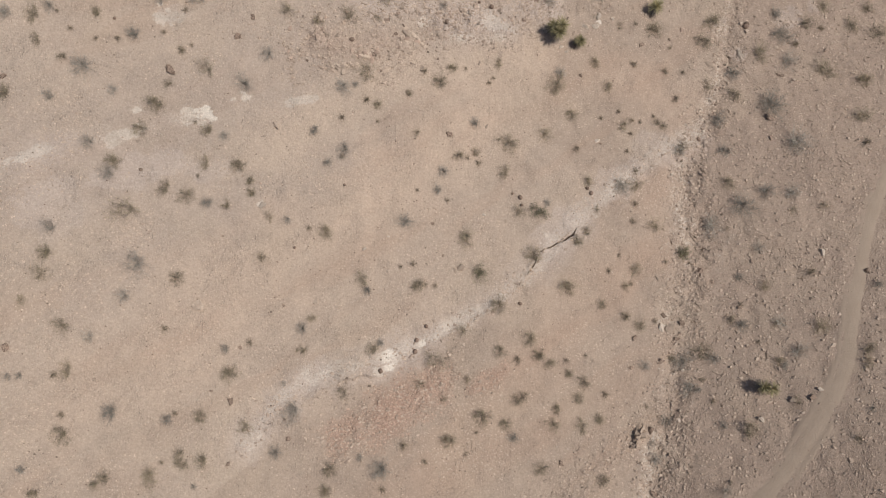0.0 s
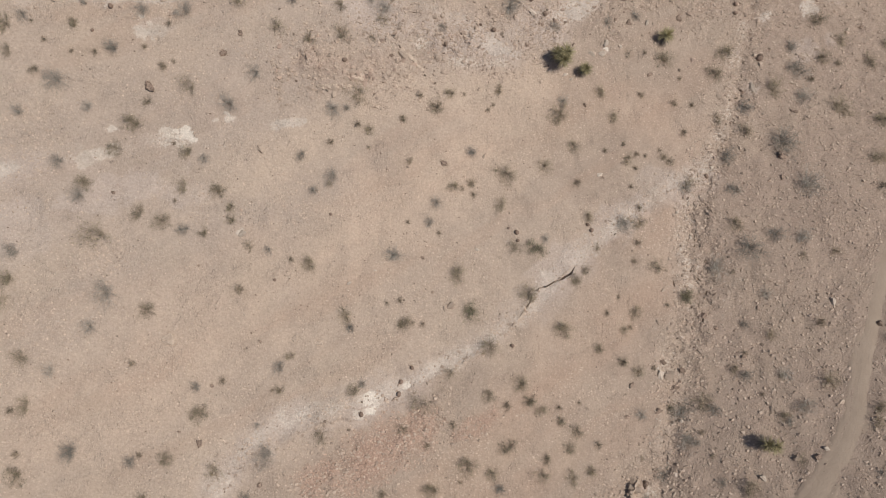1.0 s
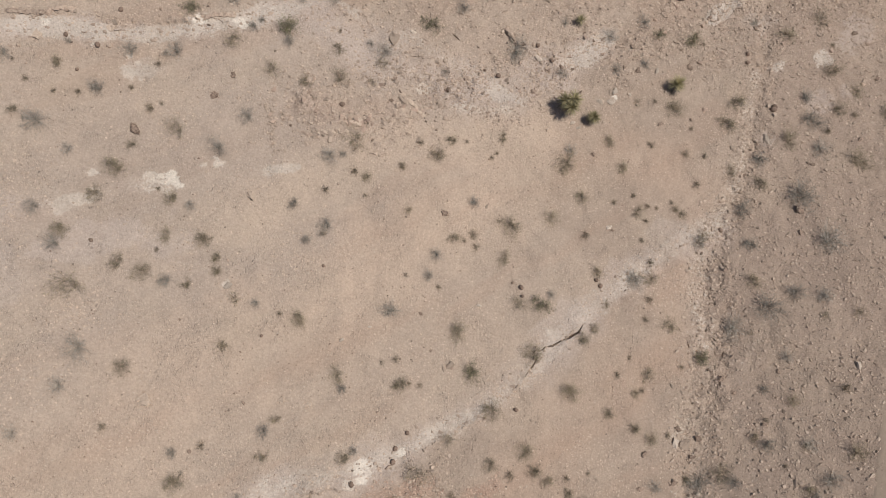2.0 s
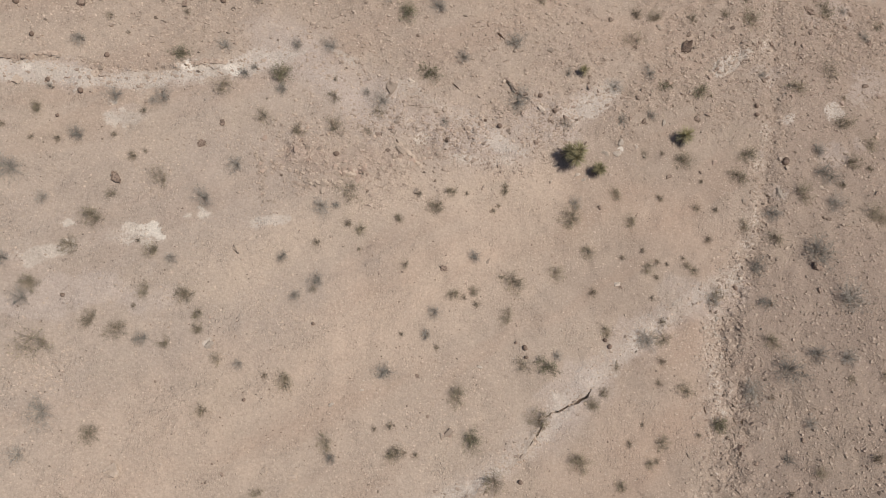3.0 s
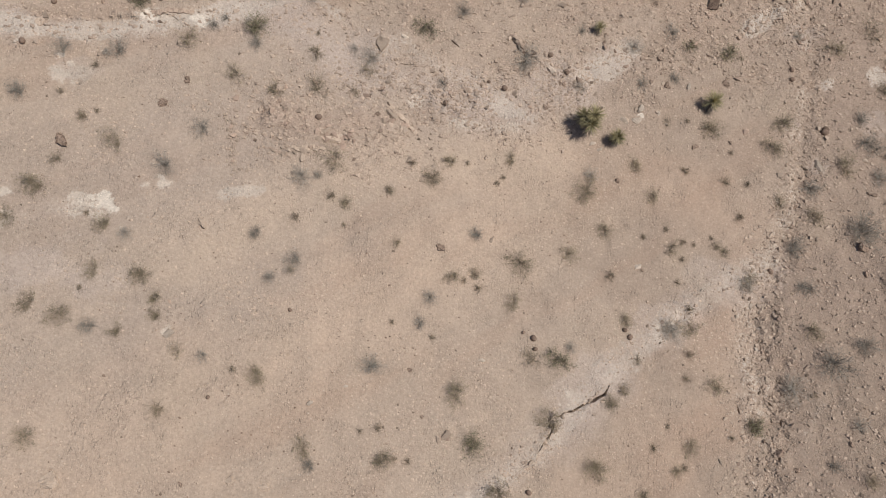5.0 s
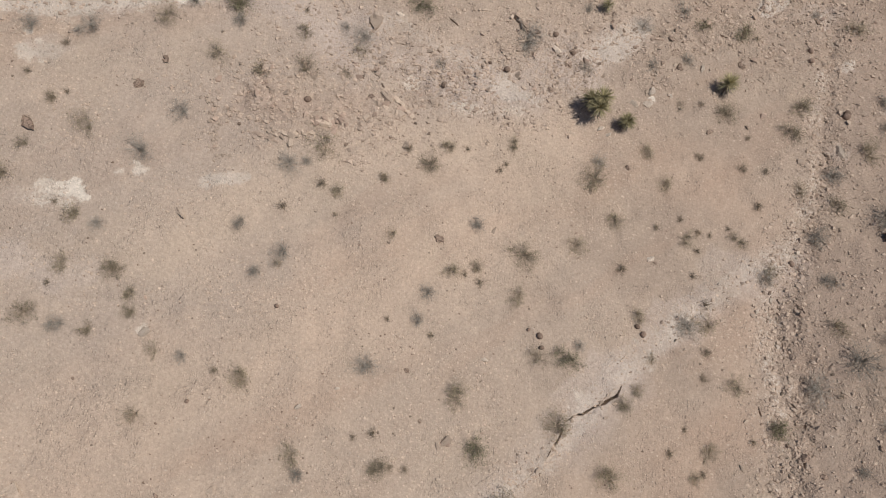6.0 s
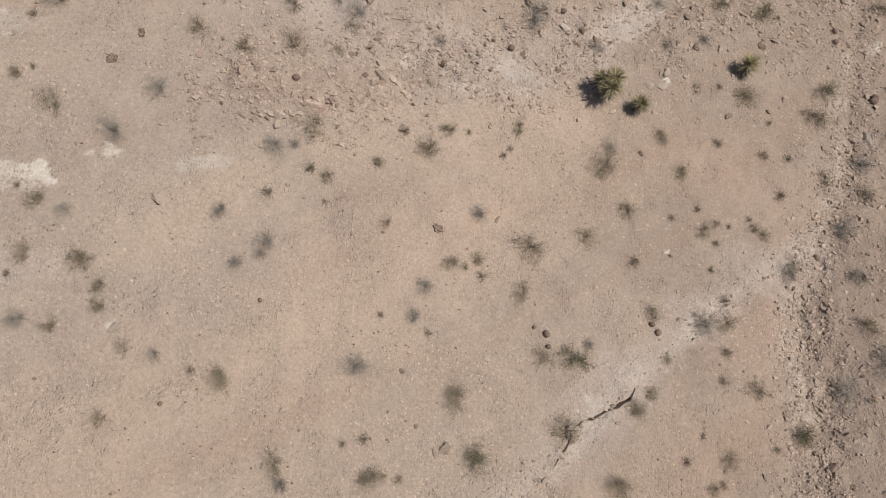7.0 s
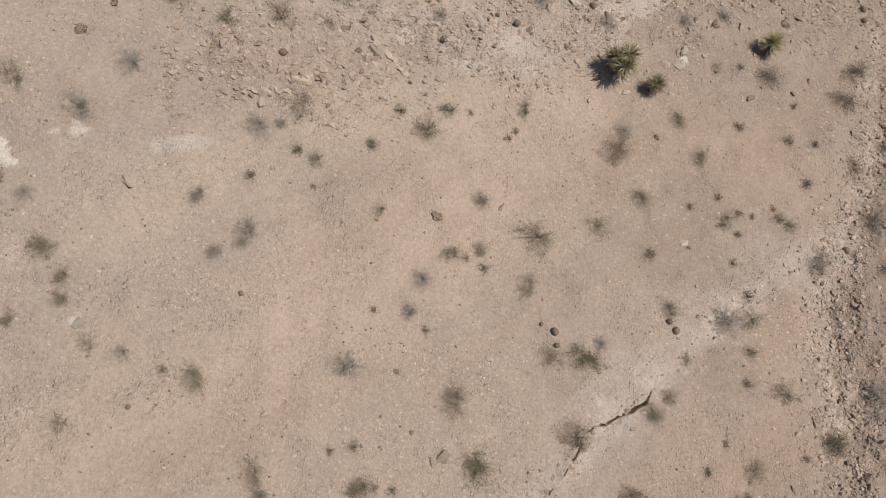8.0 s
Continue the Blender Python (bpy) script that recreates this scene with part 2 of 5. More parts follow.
LEDGE_LOW = [(-11.6, -12.7), (-9.8, -10.8), (-7.3, -9.4), (-3.4, -8.6), (-1.6, -7.7), (0.7, -6.2), (2.8, -5.0), (4.7, -3.8), (6.3, -2.3), (7.0, -0.8), (7.9, 0.0), (9.7, 1.1), (10.3, 1.8)]
CRACK = [(7.29, -0.29), (7.75, 0.03), (8.26, 0.12), (8.62, 0.25), (9.51, 0.76), (10.13, 1.14), (10.39, 1.64)]
CRACK_LOW = [(7.19, -0.69), (6.89, -1.31), (6.44, -1.90), (5.84, -2.44), (5.37, -2.95), (4.90, -3.39)]
RUBBLE_NORTH = [(-9.3, 15.9), (-6.5, 16.2), (-3.0, 15.9), (-2.4, 18.0), (4.5, 19.4), (8.5, 20.9), (12.8, 23.3), (19.7, 26.3), (27.3, 30.0), (36.9, 33.3)]
RED_LOW = [(-7.2, -12.8), (-4.9, -11.8), (-1.8, -10.6), (0.2, -9.7)]
RED_STREAK = [(1.9, -10.6), (3.6, -9.7), (4.8, -8.9)]
RED_NORTH = [(-8.5, 15.6), (-5.8, 15.6), (-3.7, 16.2)]
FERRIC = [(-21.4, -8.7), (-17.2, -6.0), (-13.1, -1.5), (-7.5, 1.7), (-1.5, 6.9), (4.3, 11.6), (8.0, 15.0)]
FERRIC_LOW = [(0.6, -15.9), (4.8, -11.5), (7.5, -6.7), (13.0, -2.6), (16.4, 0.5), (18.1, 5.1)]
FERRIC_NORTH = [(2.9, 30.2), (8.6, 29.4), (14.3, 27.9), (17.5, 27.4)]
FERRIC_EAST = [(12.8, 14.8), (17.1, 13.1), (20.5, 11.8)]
TRACK = [(40.2, 9.9), (35.8, 5.9), (34.2, 3.2), (32.6, -0.4), (31.2, -4.2), (29.9, -8.3), (28.8, -10.3), (26.8, -13.0), (24.7, -15.7), (22.7, -17.8), (20.7, -20.0)]
FAINT_PATH = [(24.3, 2.8), (22.6, 0.5), (21.8, -1.7), (21.5, -3.9), (21.8, -6.1), (22.2, -8.6), (22.1, -11.0)]
FADE_WEST = [(12.3, 22.7), (10.1, 19.5), (8.5, 16.7), (8.5, 14.6), (8.4, 12.3), (7.3, 9.6), (11.5, 6.3), (12.4, 5.0), (9.9, 0.9), (7.2, -1.3), (4.1, -4.4), (-1.0, -6.9), (-3.8, -8.8), (-8.7, -11.2), (-11.9, -13.6)]
RUBBLE_SOUTH = [(16.4, -13.0), (13.8, -14.8), (11.5, -16.2), (8.9, -18.4), (7.1, -19.8)]
LEDGE_BROKEN = [(3.98, 22.95), (4.43, 22.70), (4.89, 22.28), (5.30, 22.08), (5.63, 21.86), (6.3, 21.3)]
LEDGE_SLAB = [(-3.2, 17.3), (-2.5, 16.7), (-1.9, 16.0), (-1.3, 15.6)]
LEDGE_PLATE = [(-8.7, 13.7), (-8.0, 13.6), (-7.1, 13.6)]
LEDGE_RED = [(-6.6, 14.8), (-6.0, 14.6), (-5.3, 14.6), (-4.8, 14.9)]
LEDGE_SOUTH = [(14.2, -14.8), (14.5, -14.0), (15.1, -13.3)]
FERRIC_WEST = [(-30.8, 7.7), (-22.2, 4.2), (-14.6, 8.1), (-9.5, 16.1)]
ASH_LINK = [(-11.5, 22.8), (-8.6, 22.1), (-5.5, 19.9), (-2.4, 18.7), (0.6, 17.9), (3.7, 17.6), (6.9, 19.7), (8.7, 20.9)]
LEDGE_STRATA = [(-8.18, 13.74), (-7.66, 13.68), (-7.14, 13.74)]
LEDGE_THIN = [(-7.22, 13.98), (-6.80, 13.85), (-6.31, 13.73)]
LEDGE_EDGE = [(-9.41, 13.59), (-8.79, 13.45), (-8.50, 13.30), (-8.12, 13.30)]
STONE_LINE = [(-11.9, 15.5), (-11.4, 14.6), (-11.2, 13.8), (-11.1, 12.7), (-10.8, 12.1)]

# sheets of pale crust washed clean: a line, its half width and how bare it lies
WASH = [
    ([(-27.5, 18.5), (-25.6, 18.6), (-24.0, 18.7), (-21.8, 18.8)], 0.55, 1.0), ([(-20.6, 18.7), (-18.5, 19.1), (-16.1, 20.0), (-13.4, 20.8)], 0.5, 1.0), ([(-13.4, 21.0), (-10.5, 22.6), (-8.2, 23.6), (-6.5, 22.9)], 0.55, 0.6),
    ([(3.9, 18.1), (5.9, 17.6)], 0.55, 0.95), ([(0.3, 16.8), (2.6, 16.65), (4.5, 16.7), (6.1, 17.0)], 0.14, 1.1), ([(8.9, 20.7), (10.6, 22.0), (12.4, 23.4)], 0.62, 1.0), ([(21.3, 26.4), (22.2, 27.4), (23.4, 28.3)], 0.32, 1.2),
    ([(26.5, 22.8), (27.1, 23.4)], 0.38, 1.1), ([(30.8, 24.2), (31.3, 24.2)], 0.5, 1.0), ([(-4.2, 20.4), (-2.6, 21.6), (0.5, 19.9), (3.0, 18.8)], 0.6, 0.42), ([(-11.2, 10.7), (-9.5, 11.2)], 0.5, 0.85), ([(-20.2, 16.4), (-18.8, 16.4)], 0.35, 0.75),
    ([(-12.4, -11.8), (-11.7, -10.7), (-10.6, -9.7), (-9.5, -9.0), (-7.6, -8.5)], 0.28, 0.6), ([(-7.6, -8.5), (-4.2, -7.8), (-1.4, -6.6), (1.9, -5.0), (4.9, -3.2), (7.2, -1.3), (8.6, 0.5)], 0.5, 0.52),
    ([(8.4, 0.5), (9.9, 2.0), (12.3, 3.8), (15.3, 6.4), (19.3, 8.8), (20.6, 9.6)], 0.85, 0.42), ([(-29.5, 5.3), (-27.6, 6.1), (-26.2, 6.6)], 0.3, 0.9), ([(-22.4, 7.4), (-20.9, 8.1)], 0.35, 0.9), ([(20.2, 34.0), (21.4, 34.6)], 0.6, 0.9)]
SAND = [(-11.8, 7.4), (-8.5, 10.3), (-4.8, 12.6), (-0.6, 14.1), (4.0, 15.0), (7.0, 15.2)]

# open clefts in the crust: a line and its half width
CLEFTS = [
    (LEDGE_BROKEN[:5], 0.075), ([(0.42, 22.15), (0.95, 21.75)], 0.06), ([(-2.63, 20.06), (-1.81, 20.14)], 0.05), ([(3.51, 26.79), (4.15, 26.24)], 0.08),
    ([(-21.61, 19.33), (-21.19, 18.98), (-20.86, 19.12)], 0.06), ([(-15.32, 20.85), (-14.95, 20.56), (-14.64, 20.74)], 0.05),
    ([(20.47, -1.63), (20.34, -2.10)], 0.13), ([(20.77, 0.51), (20.75, -0.21)], 0.08), ([(20.01, 4.37), (20.03, 3.83), (20.06, 3.29)], 0.07),
    ([(20.06, 1.12), (20.32, 0.86)], 0.09), ([(18.13, 0.90), (18.28, 0.39)], 0.08), ([(21.59, 8.84), (21.56, 8.25)], 0.05), ([(21.13, 6.56), (21.37, 6.12)], 0.08),
    ([(-12.25, -11.75), (-11.93, -11.91), (-11.59, -11.78), (-11.47, -12.11)], 0.045), ([(-11.99, -12.11), (-12.11, -12.42)], 0.04)]

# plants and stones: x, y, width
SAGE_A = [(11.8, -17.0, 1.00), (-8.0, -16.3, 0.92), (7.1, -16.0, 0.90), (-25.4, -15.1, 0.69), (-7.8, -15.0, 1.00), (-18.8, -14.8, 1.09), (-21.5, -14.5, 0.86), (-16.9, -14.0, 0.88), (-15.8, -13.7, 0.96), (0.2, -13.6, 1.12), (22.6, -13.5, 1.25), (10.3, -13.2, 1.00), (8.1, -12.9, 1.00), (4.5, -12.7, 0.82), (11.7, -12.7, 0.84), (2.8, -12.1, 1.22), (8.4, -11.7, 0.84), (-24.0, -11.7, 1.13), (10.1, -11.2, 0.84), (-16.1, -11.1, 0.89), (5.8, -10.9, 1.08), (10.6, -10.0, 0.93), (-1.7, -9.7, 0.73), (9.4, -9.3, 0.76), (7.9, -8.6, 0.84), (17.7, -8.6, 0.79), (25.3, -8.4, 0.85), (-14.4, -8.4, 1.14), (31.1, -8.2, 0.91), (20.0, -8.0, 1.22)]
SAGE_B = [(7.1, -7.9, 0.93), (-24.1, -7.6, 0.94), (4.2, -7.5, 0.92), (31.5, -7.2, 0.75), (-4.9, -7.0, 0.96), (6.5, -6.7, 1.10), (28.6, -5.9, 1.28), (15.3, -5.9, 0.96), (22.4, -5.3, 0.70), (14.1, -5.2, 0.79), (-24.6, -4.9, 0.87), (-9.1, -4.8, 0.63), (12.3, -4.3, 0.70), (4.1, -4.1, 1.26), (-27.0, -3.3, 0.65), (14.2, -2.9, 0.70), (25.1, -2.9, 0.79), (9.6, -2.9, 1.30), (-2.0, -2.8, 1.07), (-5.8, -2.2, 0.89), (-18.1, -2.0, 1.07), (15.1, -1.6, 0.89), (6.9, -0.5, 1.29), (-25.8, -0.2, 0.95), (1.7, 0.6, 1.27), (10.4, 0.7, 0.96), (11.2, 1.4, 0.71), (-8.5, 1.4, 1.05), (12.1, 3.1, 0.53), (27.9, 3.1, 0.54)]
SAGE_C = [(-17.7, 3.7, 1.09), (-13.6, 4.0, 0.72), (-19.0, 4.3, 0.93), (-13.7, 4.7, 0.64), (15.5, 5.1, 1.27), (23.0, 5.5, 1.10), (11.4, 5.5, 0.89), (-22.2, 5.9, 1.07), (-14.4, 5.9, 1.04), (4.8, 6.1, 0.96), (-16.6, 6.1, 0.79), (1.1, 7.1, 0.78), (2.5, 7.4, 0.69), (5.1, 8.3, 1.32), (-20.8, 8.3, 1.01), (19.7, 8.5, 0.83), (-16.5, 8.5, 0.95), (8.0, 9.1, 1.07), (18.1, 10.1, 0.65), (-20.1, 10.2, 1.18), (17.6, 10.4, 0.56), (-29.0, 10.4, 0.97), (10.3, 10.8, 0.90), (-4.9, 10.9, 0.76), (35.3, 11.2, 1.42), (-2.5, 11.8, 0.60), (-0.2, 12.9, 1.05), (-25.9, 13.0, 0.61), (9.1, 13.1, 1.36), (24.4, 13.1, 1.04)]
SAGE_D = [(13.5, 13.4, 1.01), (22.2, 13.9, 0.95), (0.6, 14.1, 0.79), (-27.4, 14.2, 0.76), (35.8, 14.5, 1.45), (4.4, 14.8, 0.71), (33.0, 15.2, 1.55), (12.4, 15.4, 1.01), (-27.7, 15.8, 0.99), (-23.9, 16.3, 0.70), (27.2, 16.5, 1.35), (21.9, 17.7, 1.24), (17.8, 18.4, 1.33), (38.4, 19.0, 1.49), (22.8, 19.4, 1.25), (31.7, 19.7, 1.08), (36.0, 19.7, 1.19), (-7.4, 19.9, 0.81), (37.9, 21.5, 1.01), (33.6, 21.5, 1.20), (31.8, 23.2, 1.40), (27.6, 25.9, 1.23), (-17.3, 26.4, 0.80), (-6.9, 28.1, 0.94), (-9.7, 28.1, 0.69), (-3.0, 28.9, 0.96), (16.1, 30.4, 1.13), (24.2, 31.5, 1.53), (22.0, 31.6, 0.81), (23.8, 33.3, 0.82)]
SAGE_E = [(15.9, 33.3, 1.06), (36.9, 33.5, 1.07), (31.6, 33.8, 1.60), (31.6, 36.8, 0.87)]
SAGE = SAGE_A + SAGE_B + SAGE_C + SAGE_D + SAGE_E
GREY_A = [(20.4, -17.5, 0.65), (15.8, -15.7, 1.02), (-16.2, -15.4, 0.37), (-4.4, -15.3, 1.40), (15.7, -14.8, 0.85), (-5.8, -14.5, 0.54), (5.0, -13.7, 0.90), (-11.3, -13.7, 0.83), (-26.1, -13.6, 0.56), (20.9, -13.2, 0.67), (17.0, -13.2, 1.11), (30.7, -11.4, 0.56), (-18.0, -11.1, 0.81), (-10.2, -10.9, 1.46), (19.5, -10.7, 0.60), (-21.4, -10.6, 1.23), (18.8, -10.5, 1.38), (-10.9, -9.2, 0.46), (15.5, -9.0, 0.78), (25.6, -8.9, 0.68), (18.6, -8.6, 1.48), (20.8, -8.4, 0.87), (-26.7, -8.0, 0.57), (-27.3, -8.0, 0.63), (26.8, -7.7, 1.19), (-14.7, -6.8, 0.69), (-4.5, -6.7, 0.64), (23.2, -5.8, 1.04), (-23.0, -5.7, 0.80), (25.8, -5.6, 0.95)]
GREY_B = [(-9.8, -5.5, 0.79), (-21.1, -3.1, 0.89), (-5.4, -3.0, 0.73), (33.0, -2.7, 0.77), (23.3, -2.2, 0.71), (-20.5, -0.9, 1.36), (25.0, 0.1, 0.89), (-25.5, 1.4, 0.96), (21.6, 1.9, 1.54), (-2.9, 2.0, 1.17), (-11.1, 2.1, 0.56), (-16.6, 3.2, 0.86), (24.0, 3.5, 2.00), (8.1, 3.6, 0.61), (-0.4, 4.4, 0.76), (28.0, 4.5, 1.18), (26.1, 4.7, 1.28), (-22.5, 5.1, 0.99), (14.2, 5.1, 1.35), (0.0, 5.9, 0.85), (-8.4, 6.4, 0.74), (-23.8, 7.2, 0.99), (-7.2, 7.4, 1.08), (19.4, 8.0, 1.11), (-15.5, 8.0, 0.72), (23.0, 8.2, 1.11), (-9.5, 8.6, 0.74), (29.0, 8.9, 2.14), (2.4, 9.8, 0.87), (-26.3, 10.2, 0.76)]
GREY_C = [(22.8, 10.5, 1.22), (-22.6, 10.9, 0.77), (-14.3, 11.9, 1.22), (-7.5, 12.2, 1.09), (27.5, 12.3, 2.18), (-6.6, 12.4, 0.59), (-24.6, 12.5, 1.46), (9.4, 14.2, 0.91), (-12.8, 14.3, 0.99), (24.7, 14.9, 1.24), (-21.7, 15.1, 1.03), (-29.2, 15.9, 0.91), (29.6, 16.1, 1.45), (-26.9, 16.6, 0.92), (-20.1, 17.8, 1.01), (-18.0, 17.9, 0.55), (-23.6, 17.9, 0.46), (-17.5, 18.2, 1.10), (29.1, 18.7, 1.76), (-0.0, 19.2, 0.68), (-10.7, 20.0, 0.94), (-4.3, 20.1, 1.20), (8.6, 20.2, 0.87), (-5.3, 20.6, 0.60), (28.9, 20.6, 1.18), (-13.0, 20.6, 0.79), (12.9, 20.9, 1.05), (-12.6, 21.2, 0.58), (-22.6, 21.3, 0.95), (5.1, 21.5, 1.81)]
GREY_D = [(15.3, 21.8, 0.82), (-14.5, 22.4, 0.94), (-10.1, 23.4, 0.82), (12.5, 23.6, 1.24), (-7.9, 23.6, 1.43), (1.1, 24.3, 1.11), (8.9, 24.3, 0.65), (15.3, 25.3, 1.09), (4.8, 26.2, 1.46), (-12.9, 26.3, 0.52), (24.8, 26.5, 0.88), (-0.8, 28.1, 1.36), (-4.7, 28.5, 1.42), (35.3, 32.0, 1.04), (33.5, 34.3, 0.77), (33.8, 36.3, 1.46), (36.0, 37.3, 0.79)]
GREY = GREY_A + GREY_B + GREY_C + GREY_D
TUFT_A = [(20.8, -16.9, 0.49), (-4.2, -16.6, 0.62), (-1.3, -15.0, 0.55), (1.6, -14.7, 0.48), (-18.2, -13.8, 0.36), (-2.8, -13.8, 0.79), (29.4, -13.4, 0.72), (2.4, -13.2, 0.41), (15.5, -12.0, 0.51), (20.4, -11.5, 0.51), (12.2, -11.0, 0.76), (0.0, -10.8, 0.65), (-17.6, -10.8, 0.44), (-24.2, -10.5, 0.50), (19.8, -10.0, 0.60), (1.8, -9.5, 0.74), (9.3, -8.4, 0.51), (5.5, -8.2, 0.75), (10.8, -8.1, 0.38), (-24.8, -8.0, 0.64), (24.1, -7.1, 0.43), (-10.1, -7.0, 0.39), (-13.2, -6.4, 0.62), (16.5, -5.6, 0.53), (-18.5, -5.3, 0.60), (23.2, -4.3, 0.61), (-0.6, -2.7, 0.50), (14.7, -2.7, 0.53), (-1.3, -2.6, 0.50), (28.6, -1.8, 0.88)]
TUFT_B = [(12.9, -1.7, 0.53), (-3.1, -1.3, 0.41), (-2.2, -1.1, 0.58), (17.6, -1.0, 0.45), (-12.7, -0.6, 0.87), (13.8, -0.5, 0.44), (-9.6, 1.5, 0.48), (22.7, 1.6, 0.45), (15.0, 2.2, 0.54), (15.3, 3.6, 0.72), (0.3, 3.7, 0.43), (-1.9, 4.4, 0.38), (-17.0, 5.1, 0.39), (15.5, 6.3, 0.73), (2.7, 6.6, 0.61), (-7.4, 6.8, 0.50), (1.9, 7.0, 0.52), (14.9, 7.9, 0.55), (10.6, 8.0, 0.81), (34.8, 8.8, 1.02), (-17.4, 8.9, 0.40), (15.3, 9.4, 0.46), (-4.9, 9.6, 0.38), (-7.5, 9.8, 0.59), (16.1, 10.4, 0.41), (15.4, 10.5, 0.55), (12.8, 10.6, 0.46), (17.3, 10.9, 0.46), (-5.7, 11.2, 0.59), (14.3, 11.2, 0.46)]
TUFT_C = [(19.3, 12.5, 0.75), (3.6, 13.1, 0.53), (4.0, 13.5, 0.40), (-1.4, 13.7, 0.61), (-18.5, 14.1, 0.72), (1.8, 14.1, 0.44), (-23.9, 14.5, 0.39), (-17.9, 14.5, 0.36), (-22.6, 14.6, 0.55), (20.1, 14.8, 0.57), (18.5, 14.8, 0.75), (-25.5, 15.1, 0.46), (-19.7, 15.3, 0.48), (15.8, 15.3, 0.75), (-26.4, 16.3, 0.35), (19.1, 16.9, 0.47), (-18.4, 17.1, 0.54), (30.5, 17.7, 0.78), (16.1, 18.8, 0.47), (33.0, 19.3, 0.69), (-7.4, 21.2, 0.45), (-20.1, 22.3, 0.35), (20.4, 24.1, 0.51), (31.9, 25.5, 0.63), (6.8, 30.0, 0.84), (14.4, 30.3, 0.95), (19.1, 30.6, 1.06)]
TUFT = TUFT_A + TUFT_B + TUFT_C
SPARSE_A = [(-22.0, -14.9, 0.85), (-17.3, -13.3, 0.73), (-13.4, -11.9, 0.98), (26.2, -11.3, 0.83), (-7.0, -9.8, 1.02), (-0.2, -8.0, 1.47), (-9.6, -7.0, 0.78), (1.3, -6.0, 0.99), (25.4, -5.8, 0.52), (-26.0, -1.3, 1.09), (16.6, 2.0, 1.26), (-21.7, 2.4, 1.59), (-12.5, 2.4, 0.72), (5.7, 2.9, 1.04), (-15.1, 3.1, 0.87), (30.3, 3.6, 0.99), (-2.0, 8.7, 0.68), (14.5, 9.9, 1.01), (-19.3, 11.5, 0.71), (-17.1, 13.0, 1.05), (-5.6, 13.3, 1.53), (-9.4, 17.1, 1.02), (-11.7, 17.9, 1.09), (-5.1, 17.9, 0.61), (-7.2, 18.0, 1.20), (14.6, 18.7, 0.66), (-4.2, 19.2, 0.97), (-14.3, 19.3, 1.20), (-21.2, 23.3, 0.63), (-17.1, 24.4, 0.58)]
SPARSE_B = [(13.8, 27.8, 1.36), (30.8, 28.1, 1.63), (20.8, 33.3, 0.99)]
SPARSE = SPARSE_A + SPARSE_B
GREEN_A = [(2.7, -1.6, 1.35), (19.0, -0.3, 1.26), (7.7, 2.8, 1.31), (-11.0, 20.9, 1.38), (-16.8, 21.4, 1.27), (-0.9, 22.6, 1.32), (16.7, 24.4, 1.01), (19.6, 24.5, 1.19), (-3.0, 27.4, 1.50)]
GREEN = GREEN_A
DARK_BALL_A = [(-4.4, -8.6, 0.40), (-2.0, -7.4, 0.41), (-1.9, -6.6, 0.37), (-1.2, -5.6, 0.33), (5.8, -4.1, 0.34), (-10.5, 0.1, 0.23), (6.1, 3.4, 0.30), (6.0, 4.0, 0.40), (5.4, 4.3, 0.22), (11.7, 4.4, 0.39), (-7.2, 4.7, 0.25), (-7.2, 4.7, 0.20), (11.4, 4.8, 0.34), (21.2, 9.1, 0.42), (-6.9, 15.9, 0.43), (-22.9, 16.1, 0.26), (-22.0, 17.9, 0.40), (-23.8, 18.3, 0.33), (26.1, 19.2, 0.59), (3.9, 19.4, 0.42), (3.9, 19.4, 0.39), (26.2, 19.4, 0.58), (2.9, 19.7, 0.25), (-21.0, 20.5, 0.38), (7.9, 21.0, 0.35), (-25.1, 21.1, 0.33), (6.8, 22.1, 0.40), (24.1, 23.0, 0.43), (-26.4, 23.2, 0.44), (-25.5, 23.8, 0.41)]
DARK_BALL_B = [(24.2, 23.8, 0.43), (-19.3, 25.4, 0.32), (-15.0, 25.7, 0.44)]
DARK_BALL = DARK_BALL_A + DARK_BALL_B
BROWN_ROCK_A = [(15.7, -18.2, 0.67), (8.7, -15.7, 0.49), (-14.2, -14.2, 0.41), (15.7, -13.7, 0.60), (-10.5, -12.9, 0.42), (27.1, -10.9, 0.50), (-14.3, -10.3, 0.53), (-15.5, -9.5, 0.26), (14.4, -9.1, 0.39), (16.7, -8.7, 0.52), (18.2, -7.0, 0.53), (14.8, -6.9, 0.52), (-13.8, -6.7, 0.31), (-27.6, -6.2, 0.50), (18.7, -5.8, 0.49), (17.2, -5.2, 0.49), (23.1, -4.6, 0.35), (-11.1, -3.9, 0.31), (21.3, -2.6, 0.40), (20.4, -1.7, 0.49), (32.6, -1.7, 0.52), (24.4, -1.0, 0.40), (-0.0, -0.5, 0.25), (-15.3, 0.9, 0.20), (-0.8, 1.9, 0.28), (-20.6, 5.4, 0.31), (12.7, 8.5, 0.24), (0.5, 8.8, 0.48), (27.1, 9.2, 0.47), (27.3, 11.0, 0.85)]
